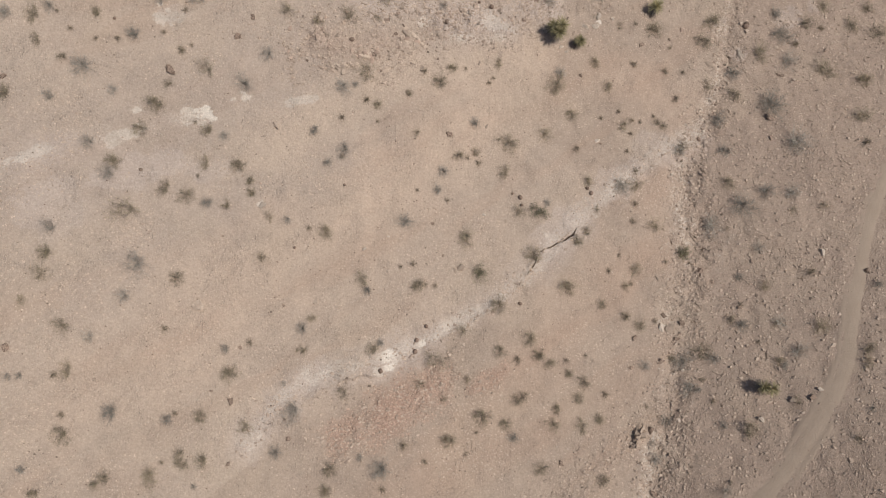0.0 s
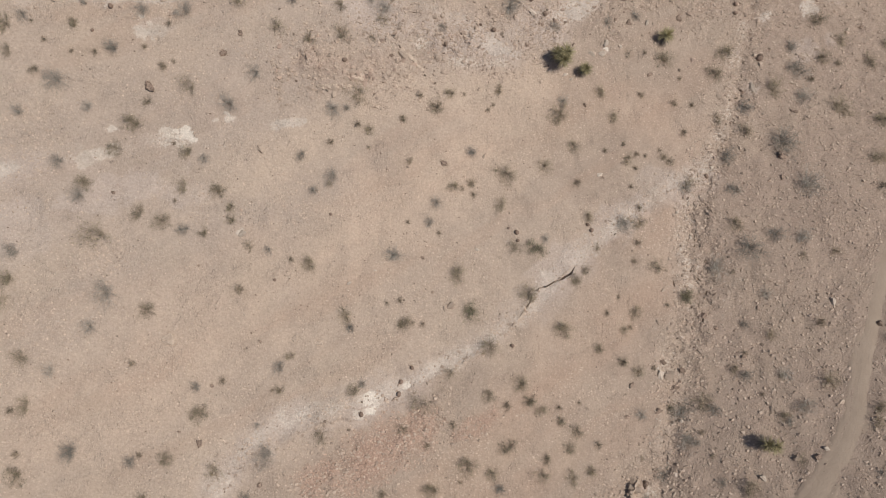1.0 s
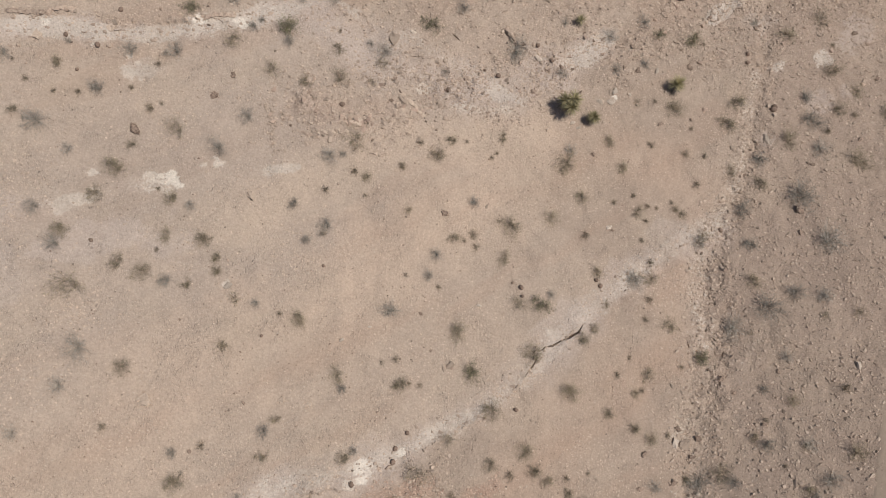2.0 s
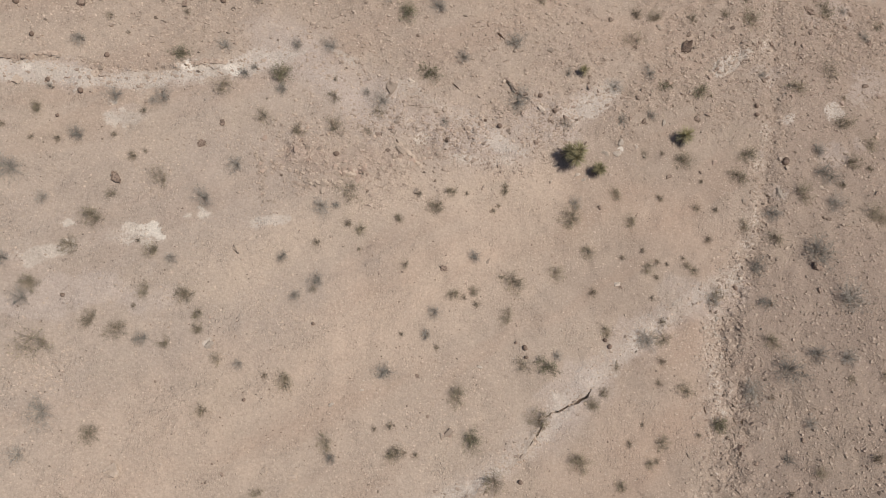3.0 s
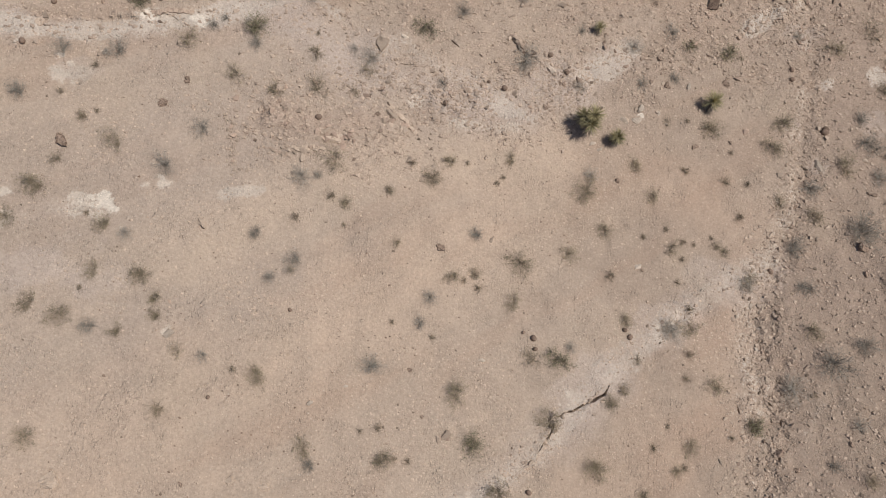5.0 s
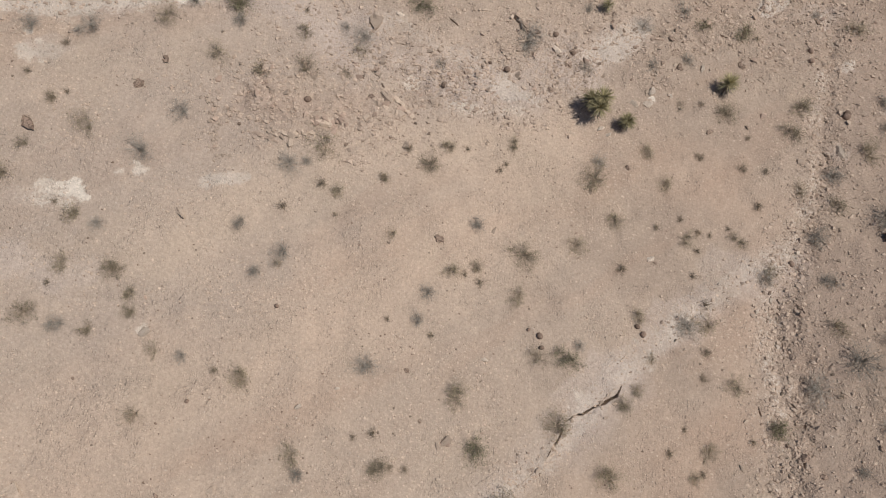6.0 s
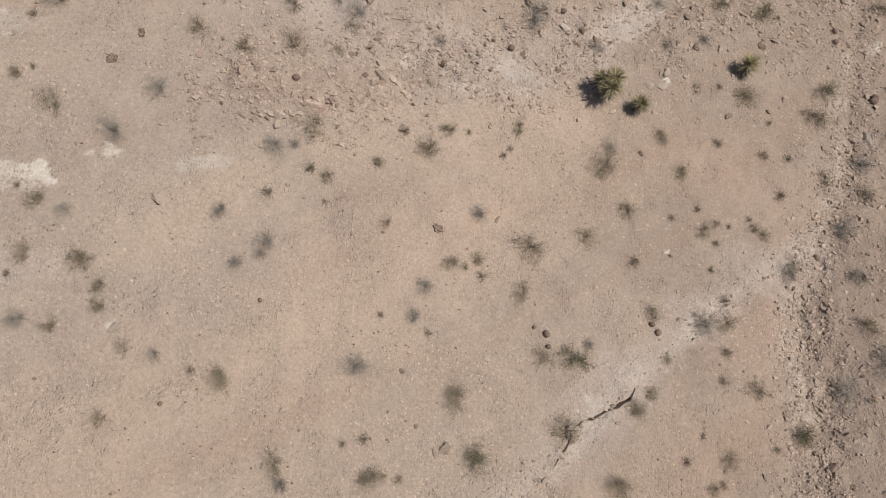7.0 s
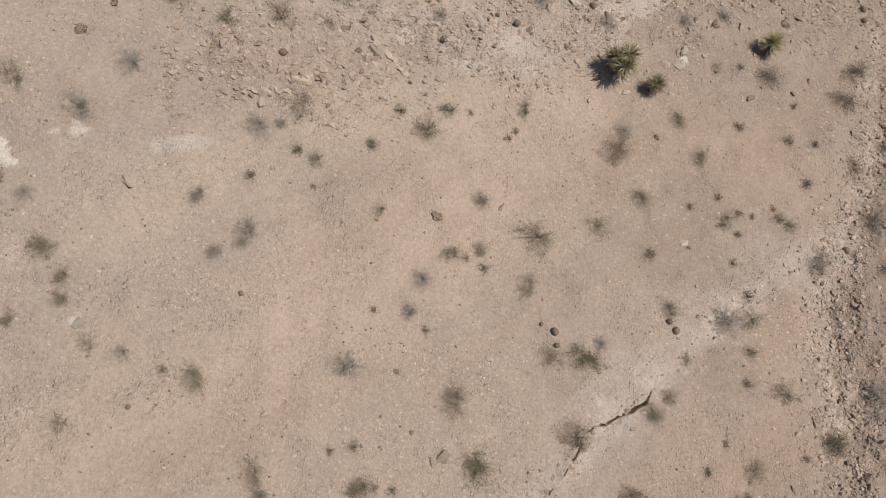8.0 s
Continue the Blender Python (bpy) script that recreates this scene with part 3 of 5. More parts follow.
BROWN_ROCK_B = [(-29.0, 11.4, 0.52), (-19.1, 12.6, 0.87), (-10.1, 14.0, 0.21), (11.2, 14.1, 0.37), (-0.4, 14.8, 0.26), (28.9, 14.8, 0.38), (28.6, 14.9, 0.37), (-14.9, 15.4, 0.53), (-14.9, 15.5, 0.34), (-13.9, 16.9, 0.37), (-13.9, 17.0, 0.38), (0.3, 17.9, 0.41), (-18.7, 20.9, 0.31), (14.8, 21.1, 0.49), (13.6, 21.2, 0.37), (7.9, 21.2, 0.52), (14.7, 21.2, 0.53), (5.6, 22.0, 0.56), (19.2, 22.0, 0.41), (19.1, 22.1, 0.54), (5.2, 22.1, 0.48), (-23.0, 23.8, 0.76), (-17.3, 25.0, 0.51), (-2.2, 25.5, 0.31), (2.8, 27.3, 0.32), (14.3, 27.4, 0.38), (12.3, 29.5, 0.38), (24.9, 29.5, 0.45), (29.8, 31.3, 0.41), (35.7, 31.5, 0.71)]
BROWN_ROCK_C = [(33.4, 32.7, 0.52), (29.9, 33.5, 0.84)]
BROWN_ROCK = BROWN_ROCK_A + BROWN_ROCK_B + BROWN_ROCK_C
WHITE_ROCK_A = [(23.5, -12.6, 0.58), (27.7, -10.3, 0.50), (17.0, -6.1, 0.70), (29.7, -0.3, 0.62), (-5.7, 0.0, 0.37), (-4.0, 0.9, 0.25), (3.1, 2.6, 0.36), (-12.8, 3.1, 0.55), (-12.9, 3.1, 0.56), (14.7, 6.1, 0.24), (12.4, 8.7, 0.49), (25.4, 16.7, 0.87), (14.7, 18.4, 0.27), (6.9, 21.1, 0.63), (16.3, 21.3, 0.49), (-2.4, 21.9, 0.46)]
WHITE_ROCK = WHITE_ROCK_A
FLAT_ROCK_A = [(14.8, -13.9, 0.93), (-1.9, -13.7, 0.32), (25.9, -11.2, 0.58), (24.6, -8.1, 0.51), (29.1, -7.2, 0.51), (17.7, -6.1, 0.88), (-7.4, -4.0, 0.56), (-16.6, -3.9, 0.92), (-8.9, -3.7, 0.48), (0.9, -1.6, 0.42), (1.3, -1.4, 0.67), (-12.1, 8.9, 0.65), (3.4, 9.5, 0.44), (-6.0, 14.7, 1.07), (-6.4, 15.1, 0.50), (-2.0, 15.7, 0.70), (-2.8, 16.7, 0.87), (-25.3, 18.1, 0.65), (-21.5, 19.2, 0.61), (-21.2, 19.5, 0.47), (-3.8, 21.1, 0.98), (-23.6, 24.8, 1.18), (7.5, 25.9, 0.49), (-14.4, 27.2, 0.67)]
FLAT_ROCK = FLAT_ROCK_A
BOULDER_A = [(27.2, 11.0, 0.78), (18.5, 28.0, 1.64)]
BOULDER = BOULDER_A
PALE_BLOCK = [(11.7, 18.2, 0.70), (12.6, 18.5, 0.85), (12.8, 19.3, 0.75), (14.1, 19.1, 0.40), (10.0, 16.1, 0.50), (9.6, 16.3, 0.60)]
SPOT_A = [(-4.5, -8.7, 0.48), (-3.4, -8.0, 0.40), (-4.0, -7.6, 0.73), (-1.6, -6.7, 0.49), (17.1, -6.0, 0.62), (7.5, 0.5, 0.34), (8.3, 0.6, 0.39), (8.0, 1.0, 0.54), (-12.9, 3.2, 0.36), (-28.4, 5.5, 0.66), (-27.9, 5.8, 0.59), (-27.6, 6.0, 0.96), (-26.7, 6.4, 0.52), (-22.3, 7.4, 0.38), (-21.6, 7.7, 0.77), (-21.1, 7.9, 0.62), (-17.04, 9.36, 0.6), (-16.6, 9.4, 0.75), (-17.7, 9.45, 1.0), (-16.76, 10.0, 0.55), (-16.3, 9.1, 0.5), (-21.3, 9.6, 0.44), (-16.7, 9.8, 0.48), (-15.1, 10.6, 0.36), (-14.2, 10.9, 0.49), (-10.0, 11.4, 0.24), (-19.2, 15.9, 0.48), (-19.8, 16.3, 0.72), (-19.1, 16.4, 0.34), (2.6, 16.5, 0.34), (25.5, 16.6, 0.48), (3.7, 16.6, 0.34)]
SPOT_B = [(3.0, 16.6, 0.53), (4.5, 16.8, 0.61), (-19.6, 17.0, 0.50), (-20.1, 17.4, 0.27), (-1.4, 17.9, 0.67), (-1.5, 18.0, 0.53), (11.6, 18.4, 0.24), (12.2, 18.4, 0.32), (-25.2, 18.7, 0.53), (-15.5, 20.5, 0.57), (-13.9, 20.7, 0.64), (-13.5, 21.2, 0.50), (27.0, 23.2, 0.39), (30.8, 24.3, 1.15), (21.4, 26.5, 0.39), (22.2, 27.6, 0.53), (23.2, 28.3, 0.57), (21.0, 34.2, 0.82), (19.9, 34.3, 0.54)]
SPOT = SPOT_A + SPOT_B
WHITE = [(-17.75, 9.45, 0.4), (-17.45, 9.7, 0.35), (-17.3, 9.3, 0.3), (-16.76, 9.95, 0.35), (-16.6, 9.5, 0.35), (-16.35, 9.1, 0.3), (-21.5, 7.9, 0.4), (-3.99, -7.6, 0.6), (-3.8, -8.4, 0.3), (-1.5, -6.7, 0.35), (-16.1, 20.5, 0.4), (-14.0, 20.9, 0.4), (-13.7, 20.6, 0.3), (-25.0, 18.9, 0.25), (12.9, 18.8, 0.3)]
VEIL_A = [(-10.2, -9.8, 2.33), (-7.3, -8.5, 2.77), (-5.0, -7.8, 2.81), (5.8, -2.2, 2.10), (6.6, -0.7, 1.91), (8.0, 0.9, 2.20), (8.9, 1.6, 1.74), (-25.5, 1.8, 2.22), (10.8, 3.0, 2.55), (-26.4, 3.4, 2.59), (12.7, 4.4, 2.35), (-22.1, 4.9, 2.29), (-19.6, 5.5, 3.11), (14.5, 5.8, 2.41), (-16.6, 5.9, 2.37), (16.0, 7.2, 3.00), (17.6, 8.1, 2.22), (25.4, 16.7, 0.99), (-19.3, 16.8, 1.68), (4.7, 17.6, 2.31), (3.5, 18.0, 1.92), (23.8, 19.6, 1.09), (30.8, 20.9, 2.59), (9.8, 21.8, 1.82), (11.1, 22.5, 2.45), (26.9, 23.1, 1.04), (12.0, 23.2, 1.48), (30.8, 24.3, 1.24)]
VEIL_B = [(25.4, 26.9, 2.47), (34.1, 27.0, 2.74), (32.3, 33.9, 2.85), (20.3, 34.0, 2.71), (36.2, 37.4, 2.98)]
VEIL = VEIL_A + VEIL_B
SLAB_A = [(17.9, -2.4, 0.50), (18.5, -2.1, 0.35), (1.0, -1.5, 0.32), (1.4, -1.5, 0.59), (20.2, 0.8, 0.42), (20.0, 3.5, 0.59), (-13.0, 4.7, 0.39), (21.2, 6.0, 0.55), (0.5, 8.8, 0.35), (-12.0, 8.9, 0.46), (-10.3, 12.2, 0.39), (-11.1, 12.6, 0.38), (22.9, 12.7, 0.59), (-11.2, 13.2, 0.39), (-8.5, 13.4, 0.54), (-7.5, 13.7, 0.85), (-11.2, 14.1, 0.54), (-6.8, 14.5, 0.76), (-11.4, 14.6, 0.59), (-5.7, 14.7, 1.13), (-11.7, 15.1, 0.44), (-8.6, 15.2, 0.60), (-3.4, 15.5, 0.58), (-2.0, 15.6, 0.64), (-15.1, 15.7, 0.53), (-1.5, 15.8, 0.40), (-9.4, 15.9, 0.40), (-8.5, 16.1, 0.46), (-2.0, 16.1, 0.96), (-7.5, 16.5, 0.41)]
SLAB_B = [(-6.5, 16.8, 0.41), (-2.7, 16.8, 0.69), (23.7, 17.8, 0.56), (11.9, 18.3, 0.71), (5.5, 18.4, 0.51), (12.7, 18.6, 0.59), (0.5, 18.6, 0.55), (12.6, 19.2, 0.59), (23.6, 19.5, 0.69)]
SLAB = SLAB_A + SLAB_B


def close_to(x, y, line, reach):
    """The points within reach of the box round a line."""
    lx, ly = [p[0] for p in line], [p[1] for p in line]
    return (x > min(lx) - reach) & (x < max(lx) + reach) & (y > min(ly) - reach) & (y < max(ly) + reach)


def band(x, y, line, half, fade=0.5, wander=0.5, turn=0):
    """1 on a line of points, 0 away from it, with a ragged edge."""
    out, m = np.zeros(x.shape), close_to(x, y, line, half + fade + 2 * wander)
    a, b = x[m], y[m]
    d = near(a, b, line)[0] + wander * rough(a, b, 2.2, 4, turn)
    out[m] = np.clip((half + fade - d) / (2 * fade), 0, 1)
    return out


def ledge(x, y, line, step, back, side_up, turn=0, wobble=0.22):
    """A broken rock step along a line: full height at the edge, running out uphill."""
    out, m = np.zeros(x.shape), close_to(x, y, line, 6 * back)
    a, b = x[m], y[m]
    wx, wy = a + wobble * rough(a, b, 0.9, 3, turn + 2), b + wobble * rough(a, b, 0.9, 3, turn + 5)
    d, along, side = near(wx, wy, line)
    ends = np.clip(np.minimum(along, 1 - along) * 8, 0, 1)
    high = step * np.clip(0.5 + 0.9 * grain(a, b, 1.7, turn), 0.05, 1.2) * np.exp(-d / back)
    out[m] = np.where(side == side_up, np.clip(high, 0, None), 0) * ends
    return out


def slot(x, y, line, deep, sharp, half_width):
    """A narrow open slot along a line; half_width gives its half width at each point from how far along it lies."""
    out, m = np.zeros(x.shape), close_to(x, y, line, 0.6)
    a, b = x[m], y[m]
    d, along, side = near(a + 0.07 * grain(a, b, 0.5, 3), b + 0.07 * grain(a, b, 0.5, 6), line)
    out[m] = -deep * np.clip((half_width(a, b, along) - d) / sharp, 0, 1)
    return out


def fissure(x, y):
    deep = slot(x, y, CRACK, 0.5, 0.03, lambda a, b, k: 0.015 + 0.085 * np.clip(np.sin(k * math.pi), 0, 1) * (0.75 + 0.4 * grain(a, b, 0.45, 9)))
    deep = np.minimum(deep, slot(x, y, CRACK_LOW, 0.25, 0.025, lambda a, b, k: 0.05 * np.clip(1.1 - k, 0, 1) * np.clip(0.6 + 0.9 * grain(a, b, 0.6, 4), 0, 1)))
    for line, wide in CLEFTS:
        deep = np.minimum(deep, slot(x, y, line, 0.32, 0.03, lambda a, b, k: 0.8 * wide * (0.35 + 0.65 * np.sin(k * math.pi)) * (0.8 + 0.5 * grain(a, b, 0.3, 9))))
    return deep


def ash_veil(x, y):
    """Smooth ashen crust over the pale strata, almost free of stones."""
    best = np.maximum.reduce([0.75 * band(x, y, PALE_LOW, 0.85, 0.7, 0.6, 64), 0.8 * band(x, y, PALE_TOP, 0.7, 0.35, 0.55, 65), 0.5 * band(x, y, PALE_WEST[:6], 0.4, 0.7, 0.9, 66)])
    wander = 0.62 * rough(x, y, 1.5, 5, 67)
    for sx, sy, wide in VEIL:
        m = close_to(x, y, [(sx, sy)], 1.6 * wide)
        u, v = 0.85 * (x[m] - sx) + 0.53 * (y[m] - sy), 0.85 * (y[m] - sy) - 0.53 * (x[m] - sx)
        d = np.hypot(u / 1.35, v) / (0.55 * wide) + wander[m]
        best[m] = np.maximum(best[m], np.clip(1.7 - 1.7 * d, 0, 0.55))
    return best


def gully_gap(x, y):
    return x - np.interp(y, GULLY_Y, GULLY_X) - 0.5 * rough(x, y, 2.5, 3, 14)


def stoniness(x, y):
    """How thickly loose stones lie: along the gully, the low red rubble and the broken strata to the north."""
    gap = gully_gap(x, y)
    s = 0.9 * np.exp(-(np.clip(np.abs(gap) - 0.7, 0, None) / 1.3) ** 2)
    heaps = np.clip(0.9 + 0.7 * rough(x, y, 2.0, 3, 68), 0.2, 1)
    s = np.maximum(s, heaps * band(x, y, RUBBLE_NORTH, 2.4, 2.0, 1.6, 4))
    s = np.maximum(s, 0.85 * heaps * band(x, y, RUBBLE_NORTH[-4:], 4.5, 2.5, 1.2, 10))
    s = np.maximum(s, 0.85 * band(x, y, RUBBLE_SOUTH, 1.7, 1.5, 1.0, 11))
    s = np.maximum(s, 0.8 * band(x, y, RED_LOW, 1.6, 1.2, 0.8, 5))
    s = np.maximum(s, 0.55 * band(x, y, RED_STREAK, 0.5, 0.5, 0.4, 6))
    s = np.maximum(s, 0.33 * band(x, y, PALE_LOW, 0.8, 0.7, 0.6, 7))
    s = np.maximum(s, 0.45 * band(x, y, PALE_TOP, 1.2, 1.2, 0.8, 8))
    s = np.maximum(s, 0.40 * np.clip(gap / 3, 0, 1))
    s = np.maximum(s, 0.55 * np.clip((y - 19) / 4, 0, 1) * np.clip(0.75 + 0.8 * rough(x, y, 3.0, 3, 73), 0.3, 1))
    return s * (1 - band(x, y, TRACK, 0.75, 0.25, 0.15, 9))


def strewn(x, y):
    """Stoniness, less where the ashen crust lies bare."""
    return stoniness(x, y) * (1 - 0.5 * ash_veil(x, y) * np.clip(-gully_gap(x, y) / 2, 0, 1))


def thinly(x, y):
    """Loose stones on open soil: patches of gravel between smoother sand, few on the ashen crust and the track."""
    bare = np.maximum(ash_veil(x, y), band(x, y, TRACK, 0.7, 0.3, 0.15, 9))
    return (0.07 + 0.55 * np.clip(rough(x, y, 4.0, 3, 61) + 0.1, 0, 1)) * (1 - 0.5 * bare)


GULLY_EDGE = [(gx, gy) for gx, gy in zip(GULLY_X[1:10], GULLY_Y[1:10])]


def height(x, y):
    z = lie(x, y)
    calm, loose = 1 - 0.85 * band(x, y, TRACK, 0.9, 0.5, 0.1, 9), stoniness(x, y)
    z = z + calm * (0.20 * rough(x, y, 7.0, 3, 21) + (0.055 + 0.08 * loose) * rough(x, y, 0.9, 4, 25))
    z = z + ledge(x, y, LEDGE_TOP, 0.22, 1.3, 1, 1)
    z = z + ledge(x, y, LEDGE_LOW, 0.30, 1.8, 1, 3)
    z = z + ledge(x, y, LEDGE_BROKEN, 0.2, 0.8, 1, 4) + ledge(x, y, LEDGE_SLAB, 0.15, 0.8, 1, 6) + ledge(x, y, LEDGE_PLATE, 0.15, 0.6, 1, 7)
    z = z + ledge(x, y, LEDGE_RED, 0.2, 0.5, 1, 8) + ledge(x, y, LEDGE_STRATA, 0.15, 0.5, 1, 15, 0.1) + ledge(x, y, LEDGE_THIN, 0.15, 0.5, 1, 16, 0.1) + ledge(x, y, LEDGE_SOUTH, 0.5, 0.7, -1, 9)
    z = z + ledge(x, y, GULLY_EDGE, 0.14, 1.3, -1, 12, 0.75)
    s = np.clip(loose * 1.5 - 0.45, 0, 1)
    big, gap = plates(x, y, 0.62, 1)
    small, gap_small = plates(x, y, 0.30, 2)
    z = z + s * calm * (0.07 * big + 0.045 * small - 0.07 * np.clip(1 - gap / 0.10, 0, 1) * np.clip(grain(x, y, 1.1, 77), 0, 1))
    z = z - 0.2 * np.exp(-(gully_gap(x, y) / 0.9) ** 2)
    return z + fissure(x, y)


def height_at(x, y):
    return float(height(np.array([float(x)]), np.array([float(y)]))[0])


def axis(a, b, step):
    """Even steps from a to b, then ever longer ones out to the horizon."""
    inner = np.linspace(a, b, int(round((b - a) / step)) + 1)
    out = np.cumsum(np.geomspace(step * 2, 700, 26))
    return np.concatenate([a - out[::-1], inner, b + out])


def mesh_of(name, verts, faces, material, smooth=False):
    """A mesh from arrays of corners and of faces that all have the same number of corners."""
    faces = np.asarray(faces, dtype=np.int32)
    me = bpy.data.meshes.new(name)
    me.vertices.add(len(verts))
    me.vertices.foreach_set("co", np.asarray(verts, dtype=np.float32).ravel())
    me.loops.add(faces.size)
    me.loops.foreach_set("vertex_index", faces.ravel())
    me.polygons.add(len(faces))
    me.polygons.foreach_set("loop_start", np.arange(0, faces.size, faces.shape[1], dtype=np.int32))
    me.polygons.foreach_set("use_smooth", np.full(len(faces), smooth))
    me.update(calc_edges=True)
    me.materials.append(material)
    return me


def spots(x, y, places, ragged, turn):
    """Bare patches of the pale rock, with ragged edges."""
    best = np.zeros(x.shape)
    for sx, sy, wide in places:
        m = close_to(x, y, [(sx, sy)], 1.6 * wide + 0.3)
        a, b = x[m], y[m]
        d = np.hypot(a - sx, b - sy) / (0.6 * wide + 0.1) + ragged * (rough(a, b, 0.8, 4, turn) + 0.5 * rough(a, b, 0.25, 3, turn + 7))
        best[m] = np.maximum(best[m], np.clip(1.5 - 1.5 * d, 0, 1))
    return best


STEP, LOW_X, HIGH_X, LOW_Y, HIGH_Y = 0.12, -32.0, 42.0, -22.0, 37.0
FIELDS = {}


def field(name, x, y):
    """A value of the ground, read off its even grid."""
    values = FIELDS[name]
    h, w = values.shape
    u, v = np.clip((x - LOW_X) / (HIGH_X - LOW_X) * (w - 1), 0, w - 1.001), np.clip((y - LOW_Y) / (HIGH_Y - LOW_Y) * (h - 1), 0, h - 1.001)
    i, j = u.astype(int), v.astype(int)
    a, b = u - i, v - j
    return (values[j, i] * (1 - a) + values[j, i + 1] * a) * (1 - b) + (values[j + 1, i] * (1 - a) + values[j + 1, i + 1] * a) * b


def build_ground():
    ax, ay = axis(LOW_X, HIGH_X, STEP), axis(LOW_Y, HIGH_Y, STEP)
    gx, gy = np.meshgrid(ax, ay)
    x, y = gx.ravel(), gy.ravel()
    w, h = len(ax), len(ay)
    i = (np.arange(h - 1)[:, None] * w + np.arange(w - 1)[None, :]).ravel()
    quads = np.stack([i, i + 1, i + w + 1, i + w], 1)
    # the cells round the clefts are split more finely
    d = np.zeros(len(i), dtype=bool)
    for line, reach in ((CRACK, 0.45), (CRACK_LOW, 0.30)):
        m = close_to(x[i], y[i], line, reach)
        d[m] |= near(x[i][m], y[i][m], line)[0] < reach
    for line, wide in CLEFTS:
        m = close_to(x[i], y[i], line, wide + 0.22)
        d[m] |= near(x[i][m], y[i][m], line)[0] < wide + 0.22
    parts_x, parts_y, more, count = [x], [y], [quads[~d]], len(x)
    k = np.arange(6) / 5
    for q in quads[d]:
        u, v = np.meshgrid(x[q[0]] + k * (x[q[1]] - x[q[0]]), y[q[0]] + k * (y[q[3]] - y[q[0]]))
        parts_x.append(u.ravel()), parts_y.append(v.ravel())
        j = (np.arange(5)[:, None] * 6 + np.arange(5)[None, :]).ravel() + count
        more.append(np.stack([j, j + 1, j + 7, j + 6], 1))
        count += 36
    x, y, faces = np.concatenate(parts_x), np.concatenate(parts_y), np.concatenate(more)
    z = height(x, y)
    me = mesh_of("ground", np.stack([x, y, z], 1), faces, SOIL, True)
    pale = np.maximum.reduce([
        0.5 * band(x, y, PALE_LOW, 0.3, 0.5, 0.6, 31), 0.6 * band(x, y, PALE_LOW[4:8], 0.3, 0.5, 0.5, 32),
        0.5 * band(x, y, PALE_WEST[:6], 0.0, 0.4, 0.9, 33), 0.42 * band(x, y, PALE_TOP, 0.5, 0.3, 0.55, 34),
        0.6 * band(x, y, PALE_MID[1:4], 0.15, 0.2, 0.3, 35), 0.45 * band(x, y, PALE_NORTH, 0.3, 0.3, 0.4, 36),
        0.95 * band(x, y, PALE_SPUR, 0.28, 0.12, 0.2, 37), 0.85 * band(x, y, PALE_EAST, 0.22, 0.2, 0.3, 38),
        0.3 * band(x, y, PALE_PATCH, 0.5, 0.5, 0.5, 39), 0.2 * band(x, y, FAINT_PATH, 0.15, 0.25, 0.2, 40),
        0.45 * np.exp(-((gully_gap(x, y) + 0.9) / 1.0) ** 2) * np.clip(0.6 + 0.8 * rough(x, y, 1.5, 3, 48), 0, 1)])
    pale = pale * np.clip(0.8 + 0.5 * rough(x, y, 0.7, 3, 49), 0.2, 1)
    wash, sand = np.zeros(x.shape), band(x, y, SAND, 1.4, 1.5, 0.8, 84)
    for k, (line, half, bare) in enumerate(WASH):
        wash = np.maximum(wash, bare * band(x, y, line, half, 0.22, 0.42, 85 + k))
    white = spots(x, y, WHITE, 0.75, 60)
    pale = np.maximum(pale, np.maximum(0.75 * spots(x, y, SPOT, 0.6, 57), white))
    grey = 0.62 * band(x, y, FERRIC_WEST, 7.0, 4.0, 1.5, 53)
    gap, along, side = near(x, y, FADE_WEST)
    brown = np.clip(0.5 + (gap * side + 0.5 * rough(x, y, 3.0, 3, 50)) / 1.5, 0, 1)
    brown = np.maximum(brown, np.clip((y - 20.5 + 1.5 * rough(x, y, 3.0, 3, 69)) / 6, 0, 0.55))
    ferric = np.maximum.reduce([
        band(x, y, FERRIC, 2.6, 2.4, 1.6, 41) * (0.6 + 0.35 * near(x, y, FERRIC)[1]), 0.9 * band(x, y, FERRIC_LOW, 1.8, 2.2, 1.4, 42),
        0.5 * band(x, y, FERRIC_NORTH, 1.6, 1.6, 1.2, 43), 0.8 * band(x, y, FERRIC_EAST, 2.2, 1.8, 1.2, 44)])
    red = np.maximum.reduce([0.8 * band(x, y, RED_LOW, 0.9, 0.9, 1.0, 45), 0.7 * band(x, y, RED_STREAK, 0.3, 0.4, 0.5, 46), 0.3 * band(x, y, RED_NORTH, 0.8, 0.8, 0.9, 47)])
    bank = np.clip(gully_gap(x, y) / 4.0 + 0.35 + 0.25 * rough(x, y, 2.0, 3, 58), 0, 1) * (0.78 + 0.22 * np.clip((y + 8) / 14, 0, 1))
    u, v = 0.84 * x + 0.54 * y, 0.84 * y - 0.54 * x
    streak = 1.1 * rough(u / 7, v + 0.5 * rough(x, y, 5.0, 2, 71), 1.6, 4, 72)
    stony, veil, thin = strewn(x, y), ash_veil(x, y), thinly(x, y)
    plate = (0.6 * plates(x, y, 0.62, 1)[0] + 0.5 * plates(x, y, 0.30, 2)[0]) * np.clip(stony * 1.5 - 0.3, 0, 1)
    for name, values in (("height", z), ("stony", stony), ("thin", thin), ("gap", gully_gap(x, y)), ("ferric", ferric)):
        FIELDS[name] = values[:w * h].reshape(h, w)[26:-26, 26:-26]
